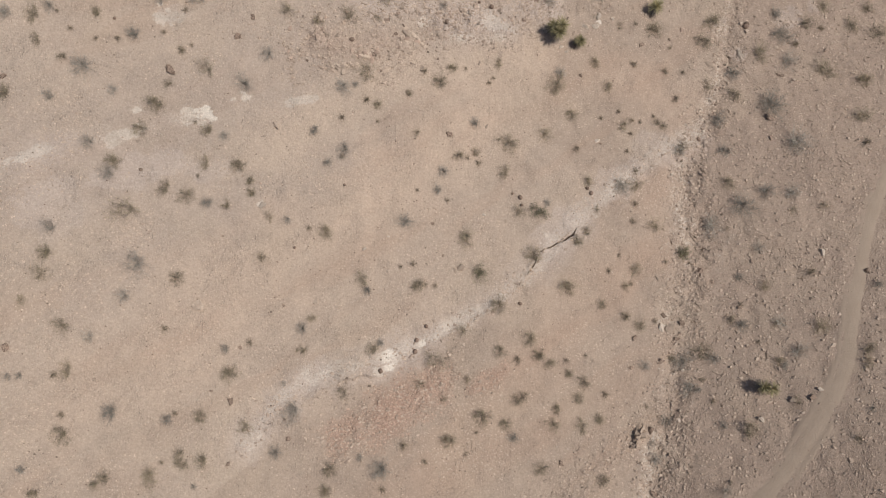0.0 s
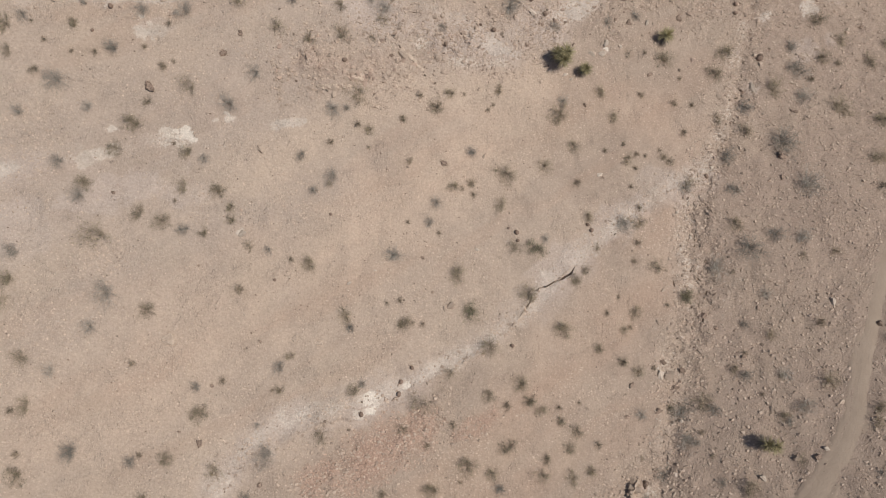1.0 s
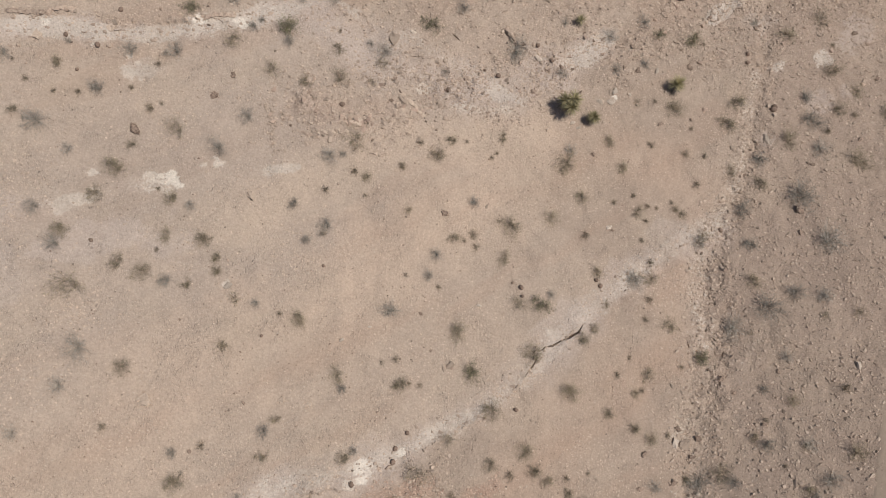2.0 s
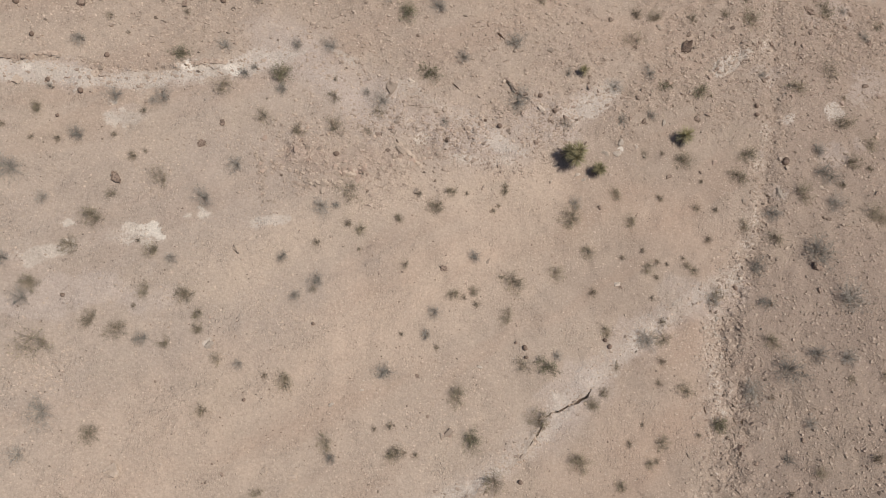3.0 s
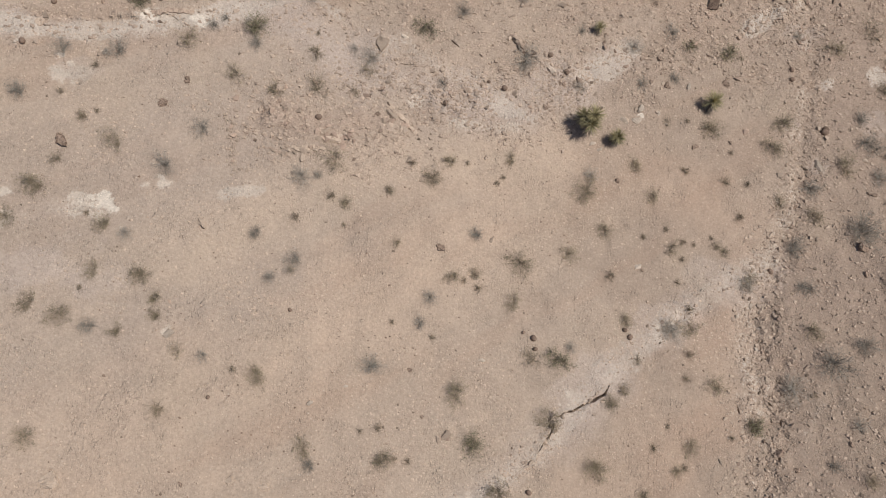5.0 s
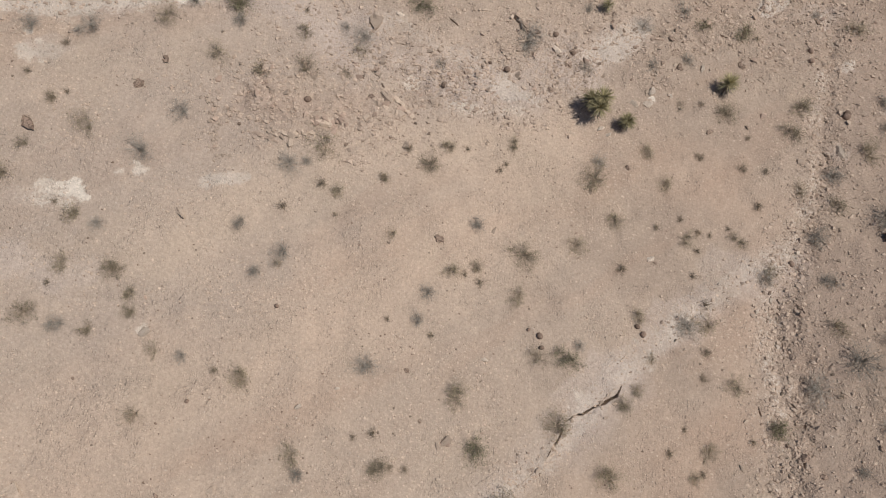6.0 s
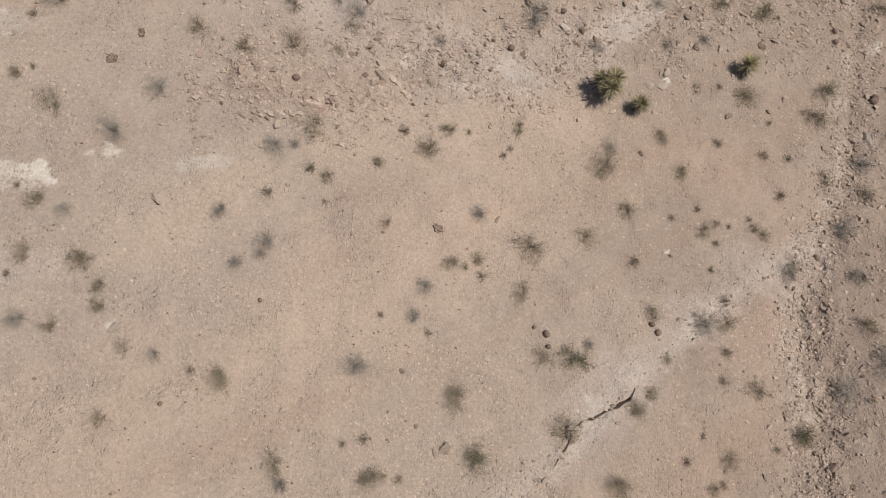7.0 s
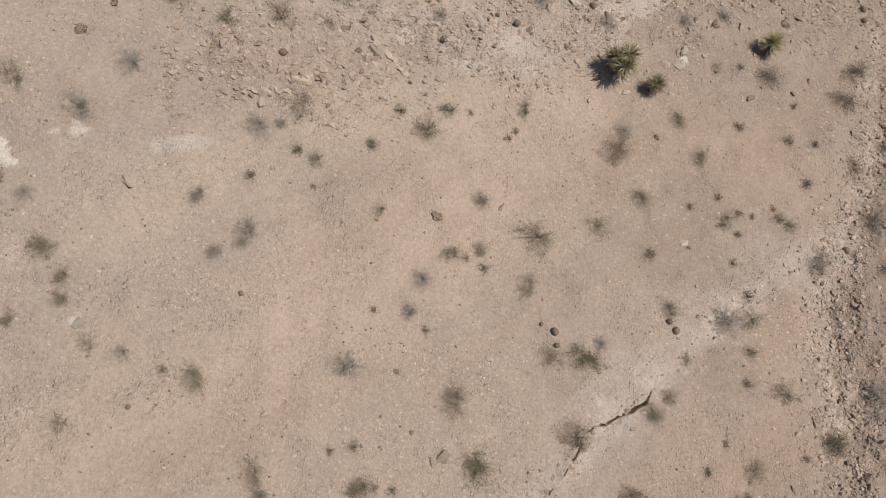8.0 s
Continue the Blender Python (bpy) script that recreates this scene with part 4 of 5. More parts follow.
    for name, values in (("wash", wash), ("sand", sand), ("white", white), ("plate", plate), ("pale", pale), ("ferric", ferric), ("red", red), ("bank", bank), ("ash", np.maximum(veil, 0.75 * band(x, y, ASH_LINK, 1.5, 1.1, 1.0, 70))), ("streak", np.where(streak < 0, streak * (1 - grey), streak)), ("grey", grey), ("brown", brown), ("stony", stony)):
        layer = me.attributes.new(name, "FLOAT", "POINT")
        layer.data.foreach_set("value", values.astype(np.float32))
    return tagged(new("ground", me), "sloping stony desert soil with pale strata", "ground", kind="structure")


ground = build_ground()


def build_track():
    """A worn earth track over the bank: a low strip whose edges sink into the soil."""
    line = np.array(TRACK)
    t = np.linspace(0, len(line) - 1, 240)
    cx, cy = np.interp(t, np.arange(len(line)), line[:, 0]), np.interp(t, np.arange(len(line)), line[:, 1])
    for _ in range(12):
        cx[1:-1], cy[1:-1] = (cx[:-2] + cx[2:] + 2 * cx[1:-1]) / 4, (cy[:-2] + cy[2:] + 2 * cy[1:-1]) / 4
    tx, ty = np.gradient(cx), np.gradient(cy)
    size = np.hypot(tx, ty)
    nx, ny = -ty / size, tx / size
    across = np.linspace(-1, 1, 17)
    verts = []
    for k in range(len(t)):
        half = 1.0 + 0.14 * float(grain(cx[k], cy[k], 1.3, 51)) + 0.08 * float(grain(cx[k], cy[k], 0.4, 52))
        for a in across:
            x, y = cx[k] + nx[k] * a * half, cy[k] + ny[k] * a * half
            rise = 0.035 - 0.10 * abs(a) ** 6 - 0.035 * math.exp(-((abs(a) - 0.5) / 0.2) ** 2)
            verts.append((x, y, rise))
    verts = np.array(verts)
    verts[:, 2] += lie(verts[:, 0], verts[:, 1]) + 0.20 * rough(verts[:, 0], verts[:, 1], 7.0, 3, 21) * 0.15
    w = len(across)
    i = (np.arange(len(t) - 1)[:, None] * w + np.arange(w - 1)[None, :]).ravel()
    verge = np.tile(np.abs(across), len(t))
    me = mesh_of("road", verts, np.stack([i, i + 1, i + w + 1, i + w], 1), TRACK_EARTH, True)
    me.attributes.new("verge", "FLOAT", "POINT").data.foreach_set("value", (np.clip(verge - 0.22, 0, 1) * 1.7).astype(np.float32))
    return tagged(new("road", me), "narrow pale earth track worn into the stony bank", "road", kind="structure")


build_track()


# ---- plants ----
def part(name, verts, faces, material, parent, label=""):
    ob = new(name, mesh_of(name, verts, faces, material))
    ob.parent = parent
    return tagged(ob, label)


def twig_tris(points, radius, rng):
    """A thin three-sided twig along points, pointed at its end, as triangles."""
    points = np.asarray(points)
    verts, faces, n = [], [], len(points)
    turn = rng.rand() * 6.28
    for k, p in enumerate(points[:-1]):
        r = radius * (1 - 0.75 * k / (n - 1))
        for m in range(3):
            a = turn + m * 2.094
            verts.append(p + np.array([math.cos(a) * r, math.sin(a) * r, 0.3 * r * math.sin(2 * a)]))
    verts.append(points[-1])
    for k in range(n - 2):
        for m in range(3):
            a, b, c, d = 3 * k + m, 3 * k + (m + 1) % 3, 3 * k + 3 + (m + 1) % 3, 3 * k + 3 + m
            faces += [(a, b, c), (a, c, d)]
    tip, last = len(verts) - 1, 3 * (n - 2)
    faces += [(last + m, last + (m + 1) % 3, tip) for m in range(3)]
    return verts, faces


def leaf_tri(p, size, rng):
    """A small folded leaf: two triangles with a common midrib."""
    a = rng.normal(size=3)
    a /= np.linalg.norm(a)
    b = np.cross(a, rng.normal(size=3))
    b /= np.linalg.norm(b) + 1e-9
    c = np.cross(a, b)
    tip, wide = p + a * size, p + a * size * 0.45
    return [p, wide + b * size * 0.32 + c * size * 0.1, tip, wide - b * size * 0.32 + c * size * 0.1], [(0, 1, 2), (0, 2, 3)]


def gather(pieces):
    verts, faces, count = [], [], 0
    for v, f in pieces:
        verts += list(v)
        faces += [tuple(k + count for k in face) for face in f]
        count += len(v)
    return np.array(verts), faces


def shrub(label, category, seed, stems, forks, leaves, leaf, tall, twig, stem_material, leaf_material, clumps=1, skew=0.2):
    """A shrub one metre across: bent stems that fork from the base, with small leaves thinning out towards the rim."""
    rng = np.random.RandomState(seed)
    base = new("desert_shrub")
    wood, green, tips = [], [], []
    centres = [np.zeros(3)] + [np.array([*(rng.normal(size=2) * 0.17), 0]) for _ in range(clumps - 1)]
    bias = rng.rand() * 2 * math.pi
    for s in range(stems):
        root = centres[rng.randint(len(centres))] + np.array([*(rng.normal(size=2) * 0.035), -0.04])
        a = rng.rand() * 2 * math.pi
        reach = 0.56 * (0.2 + 0.8 * rng.rand() ** 0.75) * (1 + skew * math.cos(a - bias) + skew * 0.6 * math.cos(2 * a + bias)) * (1.0 if clumps == 1 else 0.78)
        top = tall * (0.3 + 0.7 * rng.rand()) * (1.1 - 0.9 * reach)
        way = np.array([math.cos(a), math.sin(a), 0])
        end = root + way * reach + np.array([0, 0, top + 0.04])
        mid = root + way * reach * 0.45 + np.array([*(rng.normal(size=2) * 0.03), top * 0.62])
        wood.append(twig_tris([root, mid, end], twig, rng))
        tips.append((mid, end))
        for _ in range(forks):
            k = 0.1 + 0.8 * rng.rand()
            p = mid + (end - mid) * k
            q = p + (rng.normal(size=3) * np.array([0.7, 0.7, 0.4]) + way * 0.5 + np.array([0, 0, 0.3])) * 0.11
            wood.append(twig_tris([p, q], twig * 0.6, rng))
            tips.append((p, q))
    for _ in range(leaves):
        a, b = tips[rng.randint(len(tips))]
        p = a + (b - a) * rng.rand() ** 1.15 + rng.normal(size=3) * 0.04
        green.append(leaf_tri(p, leaf * (0.5 + 0.9 * rng.rand()), rng))
    part("branching", *gather(wood), stem_material, base)
    part("foliage", *gather(green), leaf_material, base)
    return tagged(base, label, category, "desert shrubs")


def tuft(label, seed, blades):
    """A low grass tuft one metre across: arched dry blades from a tight foot."""
    rng = np.random.RandomState(seed)
    base = new("grass_tuft")
    dry, old = [], []
    for k in range(blades):
        a = rng.rand() * 2 * math.pi
        way, off = np.array([math.cos(a), math.sin(a), 0]), rng.normal(size=3) * np.array([0.14, 0.14, 0])
        reach, top = 0.12 + 0.38 * rng.rand(), 0.12 + 0.30 * rng.rand()
        pts = [off - [0, 0, 0.03], off + way * reach * 0.5 + [0, 0, top], off + way * reach + [0, 0, top * (0.6 + 0.6 * rng.rand())]]
        (dry if rng.rand() < 0.7 else old).append(twig_tris(pts, 0.009, rng))
    part("grass", *gather(dry), STRAW, base)
    part("dead_grass", *gather(old), TWIG, base)
    return tagged(base, label, "grass", "grass tufts")


def yucca(label, seed, trunk, heads, leaves, reach, lean):
    """A yucca one metre across: a short fibrous trunk, a skirt of dead leaves and stiff dagger leaves in rosettes."""
    rng = np.random.RandomState(seed)
    base = new("yucca_plant")
    lean = np.array([*lean, 0.0])
    ring, verts, faces = 9, [], []
    for k in range(6):
        r = 0.085 * (1.25 - 0.08 * k) + 0.012 * rng.rand()
        for m in range(ring):
            a = m * 2 * math.pi / ring
            rr = r * (1 + 0.18 * rng.normal() * 0.5)
            verts.append(np.array([math.cos(a) * rr, math.sin(a) * rr, -0.08 + (trunk + 0.08) * k / 5]) + lean * k / 5)
    for k in range(5):
        for m in range(ring):
            a, b = k * ring + m, k * ring + (m + 1) % ring
            faces += [(a, b, b + ring), (a, b + ring, a + ring)]
    part("trunk", np.array(verts), faces, BARK, base)

    def dagger(foot, way, length, wide):
        side = np.cross(way, [0.0, 0.0, 1.0])
        side /= np.linalg.norm(side) + 1e-9
        up = np.cross(side, way)
        mid = foot + way * length * 0.4
        tip = foot + way * length + np.array([0, 0, -0.05 * length])
        return [foot - side * wide * 0.5, foot + side * wide * 0.5, mid + side * wide, mid - up * wide * 0.5, mid - side * wide, tip], [(0, 3, 4), (0, 1, 3), (1, 2, 3), (4, 3, 5), (3, 2, 5)]

    for h in range(heads):
        a = h * 2.4 + rng.rand()
        out = 0.0 if heads == 1 else 0.19
        crown = lean + np.array([math.cos(a) * out, math.sin(a) * out, trunk + 0.12 * rng.rand() * (heads > 1)])
        fresh, dead = [], []
        for k in range(leaves):
            b, lift = rng.rand() * 2 * math.pi, math.asin(-0.15 + 1.13 * rng.rand())
            way = np.array([math.cos(b) * math.cos(lift), math.sin(b) * math.cos(lift), math.sin(lift)])
            fresh.append(dagger(crown + way * 0.03, way, reach * (0.8 + 0.3 * rng.rand()), 0.013))
        for k in range(leaves * 2 // 3):
            b, lift = rng.rand() * 2 * math.pi, 0.15 - 0.6 * rng.rand()
            way = np.array([math.cos(b) * math.cos(lift), math.sin(b) * math.cos(lift), math.sin(lift)])
            dead.append(dagger(crown - lean * 0.5 - [0, 0, trunk * (0.3 + 0.3 * rng.rand())], way, reach * (0.75 + 0.3 * rng.rand()), 0.013))
        part("crown", *gather(fresh), YUCCA_LEAF, base, "stiff yellow-green dagger leaves")
        part("dead_skirt", *gather(dead), YUCCA_DEAD, base, "hanging grey dead leaves")
    return tagged(base, label, "yucca", "yuccas")


def plant(models, places, seed, wide=1.0, tall=1.0):
    """Set copies of the models at (x, y, width); the models themselves take the first places."""
    rng = random.Random(seed)
    ground_z = height(np.array([p[0] for p in places]), np.array([p[1] for p in places]))
    for k, (x, y, size) in enumerate(places):
        s = size * wide * rng.uniform(0.94, 1.06)
        h = s * tall * rng.uniform(0.8, 1.15)
        m = pose(x, y, float(ground_z[k]), rng.uniform(-5, 5), rng.uniform(-5, 5), rng.uniform(0, 360)) @ Matrix.Diagonal((s, s, h, 1))
        if k < len(models):
            models[k].matrix_basis = m
        else:
            copy_thing(rng.choice(models), Matrix.Identity(4)).matrix_basis = m


sage = [shrub("dull sage-green shrub with fine twigs on stony soil", "shrub", 11 + k, 90, 2, 800, 0.030, 0.42, 0.0055, TWIG, SAGE_LEAF, 1 + k % 2, 0.2) for k in range(6)]
grey = [shrub("grey half-dead shrub, a dusty haze of fine twigs", "shrub", 31 + k, 120, 3, 360, 0.027, 0.45, 0.0045, DEAD_TWIG, GREY_LEAF, 1 + k % 2, 0.2) for k in range(6)]
sparse = [shrub("sparse open shrub with scattered olive leaves", "shrub", 51 + k, 60, 2, 420, 0.030, 0.45, 0.0055, TWIG, SAGE_LEAF, 2 + k % 2, 0.35) for k in range(5)]
green = [shrub("dense olive-green shrub on pale stony soil", "shrub", 71 + k, 100, 2, 1050, 0.033, 0.50, 0.0055, TWIG, GREEN_LEAF, 2, 0.2) for k in range(4)]
tufts = [tuft("small dry grass tuft in the soil", 91 + k, 75) for k in range(4)]
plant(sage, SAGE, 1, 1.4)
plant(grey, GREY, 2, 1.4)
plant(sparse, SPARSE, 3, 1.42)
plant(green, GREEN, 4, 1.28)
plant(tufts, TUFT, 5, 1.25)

YUCCA_LABELS = ["big yucca with a dense spiky yellow-green head", "low yucca rosette beside a larger yucca", "leaning yucca with a bare grey trunk", "small yucca rosette on reddish gravel"]


def set_yucca(label, seed, x, y, wide, trunk, heads, leaves, reach, lean):
    ob = yucca(label, seed, trunk, heads, leaves, reach, lean)
    ob.matrix_basis = pose(x, y, height_at(x, y)) @ Matrix.Diagonal((wide, wide, wide, 1))


set_yucca(YUCCA_LABELS[0], 1, 9.0, 17.5, 1.9, 0.66, 3, 100, 0.40, (0.10, 0.02))
set_yucca(YUCCA_LABELS[1], 2, 10.95, 16.75, 1.4, 0.58, 1, 140, 0.45, (0.10, 0.04))
set_yucca("yucca with a dark spiky head on the grey bank", 3, 23.75, -10.25, 1.5, 0.70, 2, 100, 0.45, (0.12, -0.03))
set_yucca(YUCCA_LABELS[2], 4, 17.65, 19.9, 1.6, 0.52, 1, 150, 0.48, (0.08, 0.20))
set_yucca(YUCCA_LABELS[3], 5, 9.95, 24.45, 1.1, 0.42, 1, 85, 0.48, (0.10, 0.03))


# ---- rocks ----
def stone_mesh(name, seed, flat, angular, material, corners=13, worn=0.0):
    """A stone one metre across: a sharp-edged broken lump (angular), or a rounded cobble."""
    rng = np.random.RandomState(seed)
    bm = bmesh.new()
    deep = 0.6 if name == "boulder" else 0.55 + 0.35 * rng.rand()
    if angular:
        for _ in range(corners):
            p = rng.uniform(-1, 1, 3)
            p = p / np.max(np.abs(p)) ** 0.8 * np.array([0.5, 0.5 * deep, 0.5 * flat])
            bm.verts.new(p)
        made = bmesh.ops.convex_hull(bm, input=bm.verts)
        bmesh.ops.delete(bm, geom=[g for g in made["geom_interior"] if isinstance(g, bmesh.types.BMVert)], context="VERTS")
        bmesh.ops.bevel(bm, geom=bm.edges[:], offset=0.012, segments=1, affect="EDGES")
        bmesh.ops.triangulate(bm, faces=bm.faces[:])
        if worn:
            bmesh.ops.subdivide_edges(bm, edges=[e for e in bm.edges if e.calc_length() > 0.12], cuts=1, use_grid_fill=True)
            bmesh.ops.triangulate(bm, faces=bm.faces[:])
            for v in bm.verts:
                v.co += worn * Vector(noise.noise_vector(v.co * 5 + Vector((seed, 0, 0)))) + 0.6 * worn * Vector(noise.noise_vector(v.co * 13))
    else:
        bmesh.ops.create_icosphere(bm, subdivisions=2, radius=0.5)
        for v in bm.verts:
            v.co = np.array(v.co) * (1 + 0.035 * rng.normal()) * np.array([1, 0.85 + 0.12 * rng.rand() * 0, flat])
        for f in bm.faces:
            f.smooth = True
    me = bpy.data.meshes.new(name)
    bm.to_mesh(me)
    bm.free()
    me.materials.append(material)
    return me


def lay(name, meshes, places, label, group, seed, sink=0.22, tilt=12, scale=1.0):
    """Single stones, each an object of its own, half sunk in the soil."""
    rng = random.Random(seed)
    ground_z = height(np.array([p[0] for p in places]), np.array([p[1] for p in places]))
    for (x, y, size), z in zip(places, ground_z):
        s = size * scale
        me = rng.choice(meshes)
        ob = tagged(new(name, me), label, "rock", group)
        ob.matrix_basis = pose(x, y, float(z) + s * sink * 0.4, rng.uniform(-tilt, tilt), rng.uniform(-tilt, tilt), rng.uniform(0, 360)) @ Matrix.Diagonal((s, s, s, 1))


lay("round_stone", [stone_mesh("round_stone", 101 + k, 0.85, 0, DARK_STONE) for k in range(3)], DARK_BALL, "dark brown rounded stone lying on the soil", "round dark stones", 11, 0.6, 12, 0.95)
lay("rock", [stone_mesh("rock", 111 + k, 0.5, 9, BROWN_STONE, 13, 0.10) for k in range(5)], BROWN_ROCK, "brown angular rock half sunk in soil", "brown rocks", 12)
lay("pale_rock", [stone_mesh("pale_rock", 121 + k, 0.4, 8, PALE_STONE, 13, 0.05) for k in range(4)], WHITE_ROCK, "whitish limestone rock on the slope", "pale rocks", 13)
lay("flat_rock", [stone_mesh("flat_rock", 131 + k, 0.28, 10, TAN_STONE, 13, 0.09) for k in range(4)], FLAT_ROCK, "flat tan slab of layered rock", "flat slabs", 14)
lay("boulder", [stone_mesh("boulder", 141 + k, 0.42, 9, BOULDER_STONE, 12, 0.11) for k in range(3)], BOULDER, "large dark brown boulder with flat faces", "boulders", 15, 0.3, 10, 0.7)

slabs = [stone_mesh("layered_rock", 161 + k, 0.30, 9, (TAN_STONE, TAN_STONE, RED_STONE)[k % 3], 13, 0.05) for k in range(6)]
lay("layered_rock", slabs, SLAB, "tan slab broken from the rock layers", "strata slabs", 16, 0.4, 16, 0.6)

# blocks broken from the strata along the gully and the ledges
rng = random.Random(21)
blocks = [stone_mesh("broken_block", 151 + k, 0.3 + 0.07 * (k % 5), 9, (TAN_STONE, TAN_STONE, BROWN_STONE, PALE_STONE)[k % 4], 9 + k % 4) for k in range(12)]
strata = [stone_mesh("broken_block", 181 + k, 0.28 + 0.06 * (k % 4), 9, (TAN_STONE, RED_STONE, TAN_STONE, BROWN_STONE)[k % 4], 9 + k % 4) for k in range(12)]
places = []
for k in range(220):
    y = rng.uniform(-19, 18)
    x = float(np.interp(y, GULLY_Y, GULLY_X)) + rng.gauss(-0.35, 0.9)
    places.append((x, y, 0.12 + 0.30 * rng.random() ** 2.6 + (0.22 if rng.random() < 0.05 else 0)))
lay("gully_rock", blocks, places, "broken tan rock block in the gully edge", "gully blocks", 22, 0.1, 25)
places = []
for k in range(200):
    a = rng.uniform(0, len(RUBBLE_NORTH) - 1.001)
    i = int(a)
    x = RUBBLE_NORTH[i][0] + (a - i) * (RUBBLE_NORTH[i + 1][0] - RUBBLE_NORTH[i][0]) + rng.gauss(0, 1.3)
    y = RUBBLE_NORTH[i][1] + (a - i) * (RUBBLE_NORTH[i + 1][1] - RUBBLE_NORTH[i][1]) + rng.gauss(0, 1.3)
    places.append((x, y, 0.15 + 0.34 * rng.random() ** 2))
for k in range(97):
    a = rng.random()
    x, y = 14 + 22 * a + rng.gauss(0, 2.2), 23.5 + 9.5 * a + rng.gauss(0, 2.4)
    places.append((x, y, 0.16 + 0.42 * rng.random() ** 2.2))
more, outer = random.Random(26), []
for k in range(150):
    x, y = more.uniform(14, 40), more.uniform(17, 36)
    if more.random() < 0.35 + 0.65 * float(np.clip((x - 20) / 8, 0, 1)):
        outer.append((x, y, 0.15 + 0.42 * more.random() ** 2))
lay("fallen_rock", strata, outer, "angular brown rock lying on the rubble slope", "fallen rocks", 27, 0.25, 25)
lay("strata_rock", strata, places, "broken tan rock block among rubble", "strata blocks", 23, 0.25, 25)


def shelf(label, line, thick, back, material, seed, flip=False):
    """A thin shelf of layered rock: a jagged free edge with an undercut face, its top running back into the slope."""
    r = np.random.RandomState(seed)
    line = np.array(line[::-1] if flip else line)
    length = np.concatenate([[0], np.cumsum(np.hypot(*np.diff(line, axis=0).T))])
    at = np.linspace(0, length[-1], max(5, int(length[-1] / 0.09)))
    x, y = np.interp(at, length, line[:, 0]), np.interp(at, length, line[:, 1])
    tx, ty = np.gradient(x), np.gradient(y)
    size = np.hypot(tx, ty) + 1e-9
    nx, ny = -ty / size, tx / size
    jag = np.repeat(r.uniform(-0.10, 0.10, len(at)), 3)[:len(at)] + r.uniform(-0.03, 0.03, len(at))
    ends = np.clip(np.minimum(at, at[-1] - at) / 0.25, 0.15, 1)
    top = thick * ends * (0.6 + 0.5 * np.repeat(r.rand(len(at)), 2)[:len(at)])
    rows = []
    for inset, rise in ((0.05, -0.15), (0.0, 1.0), (0.4, 0.9), (1.0, -0.08)):
        off = jag + inset * (back * (0.7 + 0.5 * r.rand(len(at))) if inset > 0.1 else 1)
        px, py = x + nx * off, y + ny * off
        rows.append(np.stack([px, py, field("height", px, py) + (rise * top if rise > 0 else rise)], 1))
    rows[1][:, 2] = np.maximum(rows[1][:, 2], field("height", x, y) + top)
    n = len(at)
    k = np.arange(n - 1)
    faces = [np.stack([a * n + k, a * n + k + 1, (a + 1) * n + k + 1, (a + 1) * n + k], 1) for a in range(3)]
    faces.append(np.array([(0, n, 2 * n, 3 * n), (3 * n + n - 1, 2 * n + n - 1, n + n - 1, n - 1)]))
    return tagged(new("rock_shelf", mesh_of("rock_shelf", np.concatenate(rows), np.concatenate(faces), material)), label, "rock", "rock shelves")


for k, (a, b) in enumerate(((0, 2), (2, 4), (4, 6), (10, 11))):
    shelf("brown crust shelf overhanging the white ledge", LEDGE_TOP[a:b + 1], 0.13, 0.5, CRUST_STONE, 300 + k)
for k, (line, thick, back, material, label) in enumerate((
        (LEDGE_STRATA, 0.11, 0.35, TAN_STONE, "thin tan shelf of layered rock"), (LEDGE_THIN, 0.10, 0.35, TAN_STONE, "thin tan shelf of layered rock"), (LEDGE_EDGE, 0.08, 0.3, CRUST_STONE, "low weathered rock shelf in the soil"),
        (LEDGE_RED, 0.18, 0.45, RED_STONE, "reddish shelf of layered rock"), (LEDGE_SLAB, 0.10, 0.4, TAN_STONE, "tan rock shelf above the smooth slope"), (LEDGE_BROKEN[:3], 0.14, 0.4, CRUST_STONE, "weathered crust shelf beside an open cleft"))):
    shelf(label, line, thick, back, material, 320 + k)
shelf("tan rock shelf facing down the slope", LEDGE_SOUTH, 0.3, 0.5, TAN_STONE, 330, True)


lay("pale_rock", [stone_mesh("pale_rock", 211 + k, 0.35, 8, PALE_STONE, 13, 0.05) for k in range(3)], PALE_BLOCK, "pale tan block of rock beside the yuccas", "pale rocks", 17, 0.3, 12, 0.85)

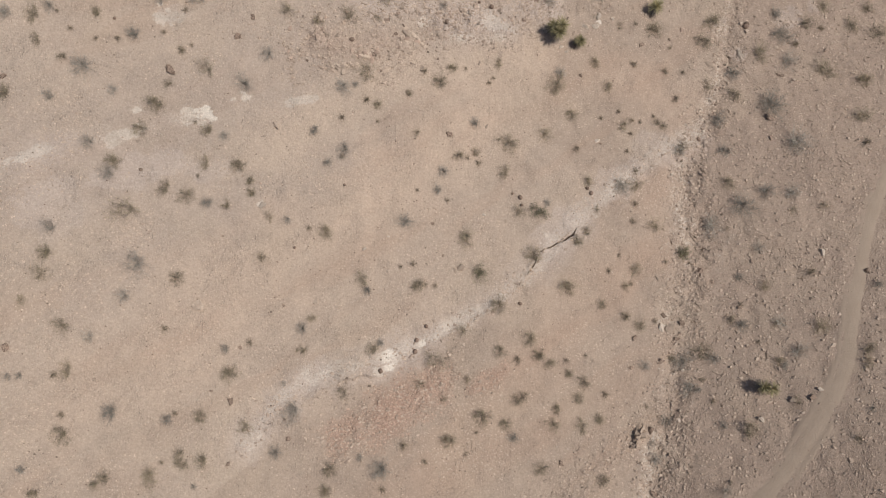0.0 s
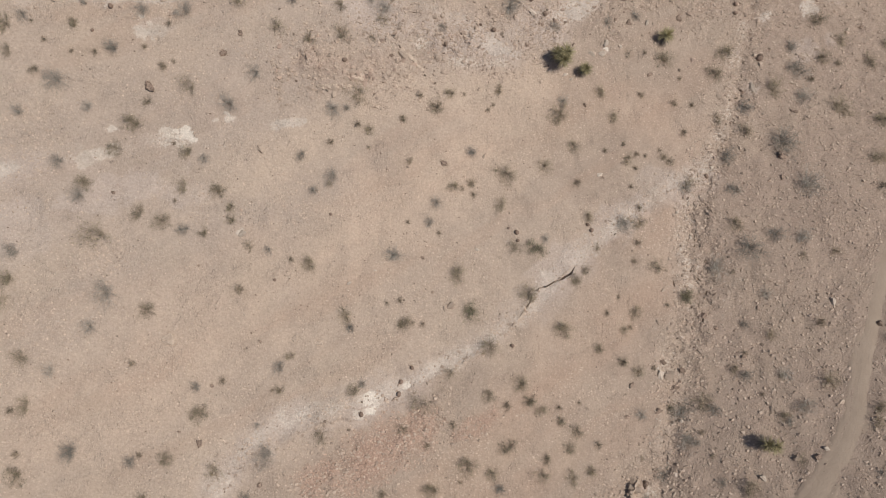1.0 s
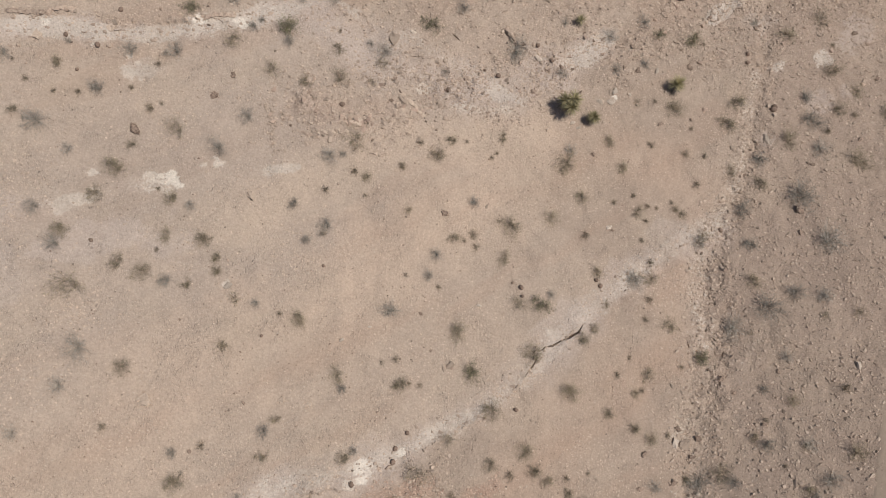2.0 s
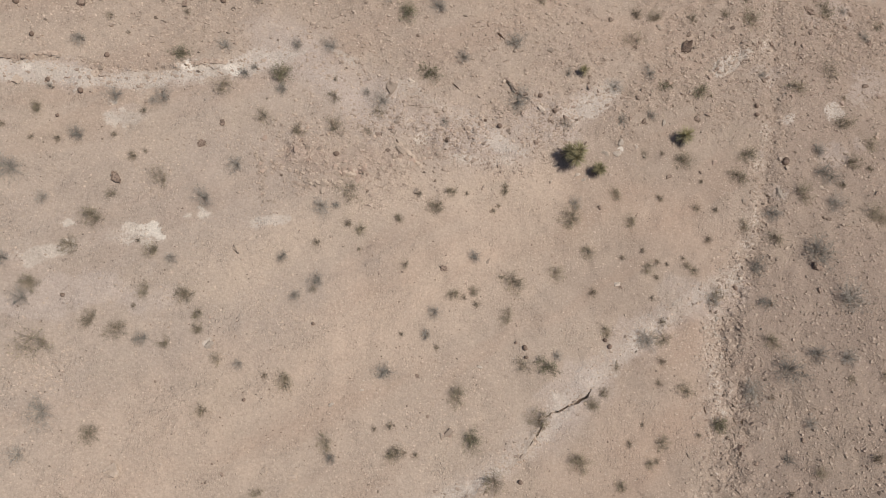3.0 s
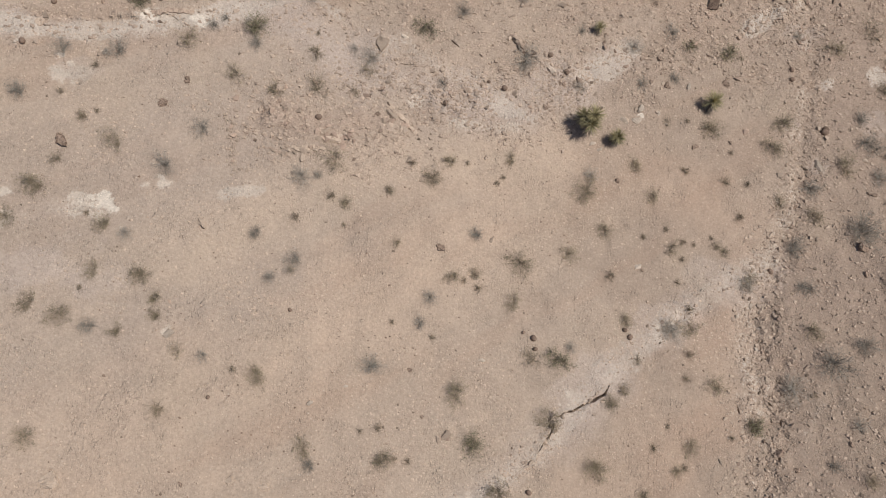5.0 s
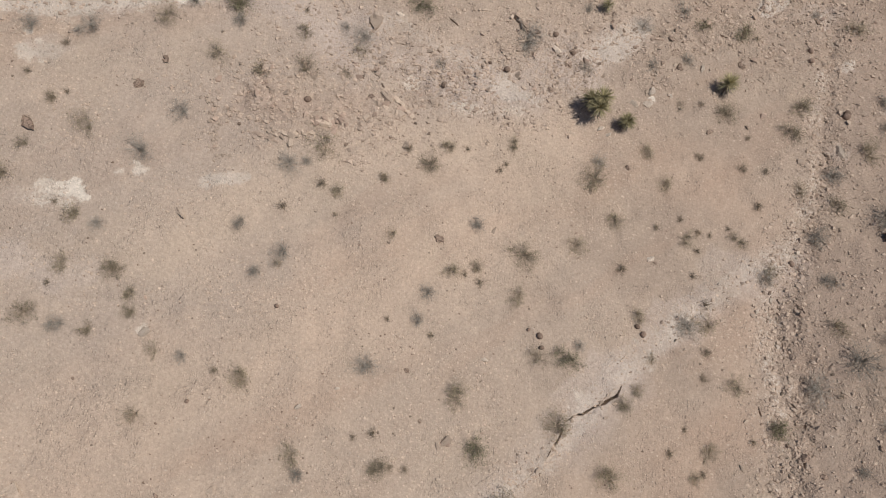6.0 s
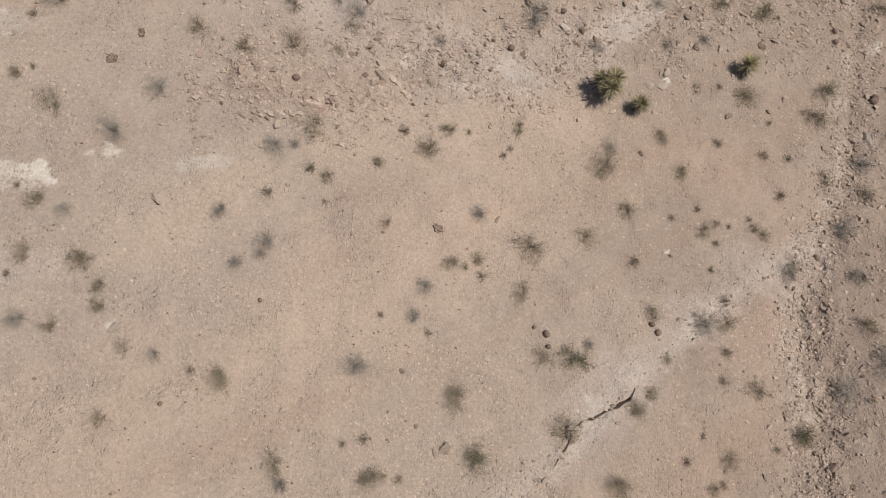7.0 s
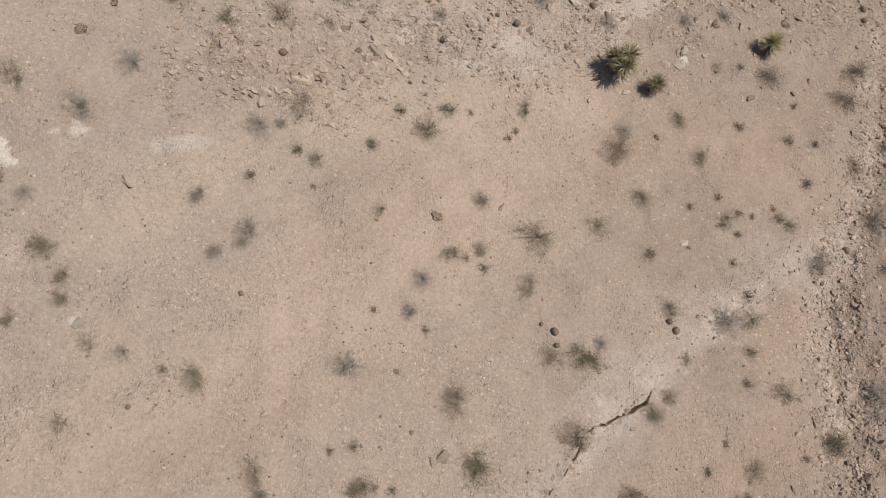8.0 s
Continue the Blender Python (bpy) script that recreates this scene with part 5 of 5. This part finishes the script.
# plates of crust that break off along the ledges
crust_plates = [stone_mesh("crust_plate", 171 + k, 0.35, 9, TAN_STONE, 11) for k in range(6)]
red_plates = [stone_mesh("crust_plate", 191 + k, 0.3, 9, RED_STONE, 11) for k in range(3)]
for line, count, lo, hi, off, label in ((LEDGE_TOP, 45, 0.10, 0.26, 0.09, "crust plate jutting over the white ledge"), (LEDGE_BROKEN, 7, 0.16, 0.34, 0.1, "plate broken along a crack in the strata"), (LEDGE_PLATE, 6, 0.25, 0.5, 0.1, "thin plate of layered rock"),
                                        (LEDGE_LOW, 26, 0.12, 0.34, 0.1, "small plate broken from the pale band"), (STONE_LINE, 75, 0.08, 0.22, 0.17, "block in a short line of weathered rock"), (LEDGE_RED, 12, 0.25, 0.6, 0.25, "reddish plate of layered rock")):
    places = []
    for k in range(count):
        a = (k + rng.uniform(-0.4, 0.4)) / count * (len(line) - 1)
        a = min(max(a, 0), len(line) - 1.001)
        i = int(a)
        x = line[i][0] + (a - i) * (line[i + 1][0] - line[i][0]) + rng.gauss(0, off)
        y = line[i][1] + (a - i) * (line[i + 1][1] - line[i][1]) + rng.gauss(0, off)
        places.append((x, y, rng.uniform(lo, hi)))
    lay("crust_plate", red_plates if line is LEDGE_RED else crust_plates, places, label, "ledge plates", 24 + count, 0.6, 18)


def scatter(name, label, seed, count, area, lo, hi, weight, material=GRAVEL, chips=False):
    """Loose stones too many to count: small faceted lumps joined into one mesh."""
    r = np.random.RandomState(seed)
    n = count * 6
    x, y = r.uniform(area[0], area[1], n), r.uniform(area[2], area[3], n)
    keep = r.rand(n) < weight(x, y)
    x, y = x[keep][:count], y[keep][:count]
    n = len(x)
    s = lo * (hi / lo) ** (r.rand(n) ** 2.2)
    z = field("height", x, y)
    if chips:
        shape = np.array([(1, 0, -0.2), (0.25, 0.95, -0.2), (-0.8, 0.55, -0.2), (-0.75, -0.6, -0.2), (0.3, -0.9, -0.2), (0.1, 0.1, 0.7)])
        faces = np.array([(0, 1, 5), (1, 2, 5), (2, 3, 5), (3, 4, 5), (4, 0, 5)])
    else:
        shape = np.array([(1, 0, -0.2), (0.1, 0.95, -0.2), (-0.95, 0.1, -0.2), (-0.05, -0.95, -0.2), (0.45, 0.3, 0.6), (-0.45, 0.35, 0.65), (-0.3, -0.5, 0.55), (0.45, -0.4, 0.5)])
        faces = np.array([(0, 1, 4), (1, 5, 4), (1, 2, 5), (2, 6, 5), (2, 3, 6), (3, 7, 6), (3, 0, 7), (0, 4, 7), (4, 5, 6), (4, 6, 7)])
    m = len(shape)
    v = shape[None] * (1 + 0.22 * r.normal(size=(n, m, 1))) + 0.15 * r.normal(size=(n, m, 3))
    v[:, :, 2] *= r.uniform(0.6, 1.3, (n, 1))
    a = r.rand(n) * 6.2832
    c, d = np.cos(a)[:, None], np.sin(a)[:, None]
    v = np.stack([v[:, :, 0] * c - v[:, :, 1] * d, v[:, :, 0] * d + v[:, :, 1] * c, v[:, :, 2]], 2) * (s / 2)[:, None, None] * np.array([1.1, 0.9, 0.65 if chips else 0.9])
    v += np.stack([x, y, z], 1)[:, None, :]
    f = faces[None] + (np.arange(n) * m)[:, None, None]
    return tagged(new(name, mesh_of(name, v.reshape(-1, 3), f.reshape(-1, 3), material)), label, "stones", kind="stuff")


scatter("loose_stones", "loose tan stones scattered over the soil", 61, 78000, (-31, 26, -21, 36), 0.05, 0.19, lambda x, y: np.where(field("gap", x, y) < 0.5, field("thin", x, y), 0), GRAVEL, True)
scatter("bank_stones", "brown stones strewn over the far bank", 64, 32000, (12, 41, -21, 36), 0.05, 0.18, lambda x, y: np.where(field("gap", x, y) >= 0.5, 0.1 + field("thin", x, y), 0), BANK_GRAVEL, True)
scatter("rubble", "broken rubble along gully and strata", 62, 64000, (-31, 41, -21, 36), 0.065, 0.32, lambda x, y: field("stony", x, y) ** 1.25, RUBBLE_STONE)
scatter("red_rubble", "fine reddish rubble in a low weathered streak", 63, 6000, (-10, 7, -15, -7), 0.05, 0.19, lambda x, y: np.maximum(band(x, y, RED_LOW, 1.0, 1.0, 0.9, 45), 0.9 * band(x, y, RED_STREAK, 0.35, 0.4, 0.5, 46)), RED_GRAVEL)
scatter("dark_pebbles", "dark brown pebbles in loose swarms on reddish soil", 65, 6500, (-31, 41, -21, 36), 0.05, 0.15, lambda x, y: 0.05 + 0.8 * np.clip(rough(x, y, 2.2, 4, 81) - 0.15, 0, 1) * (0.25 + field("ferric", x, y)), DARK_GRAVEL, True)
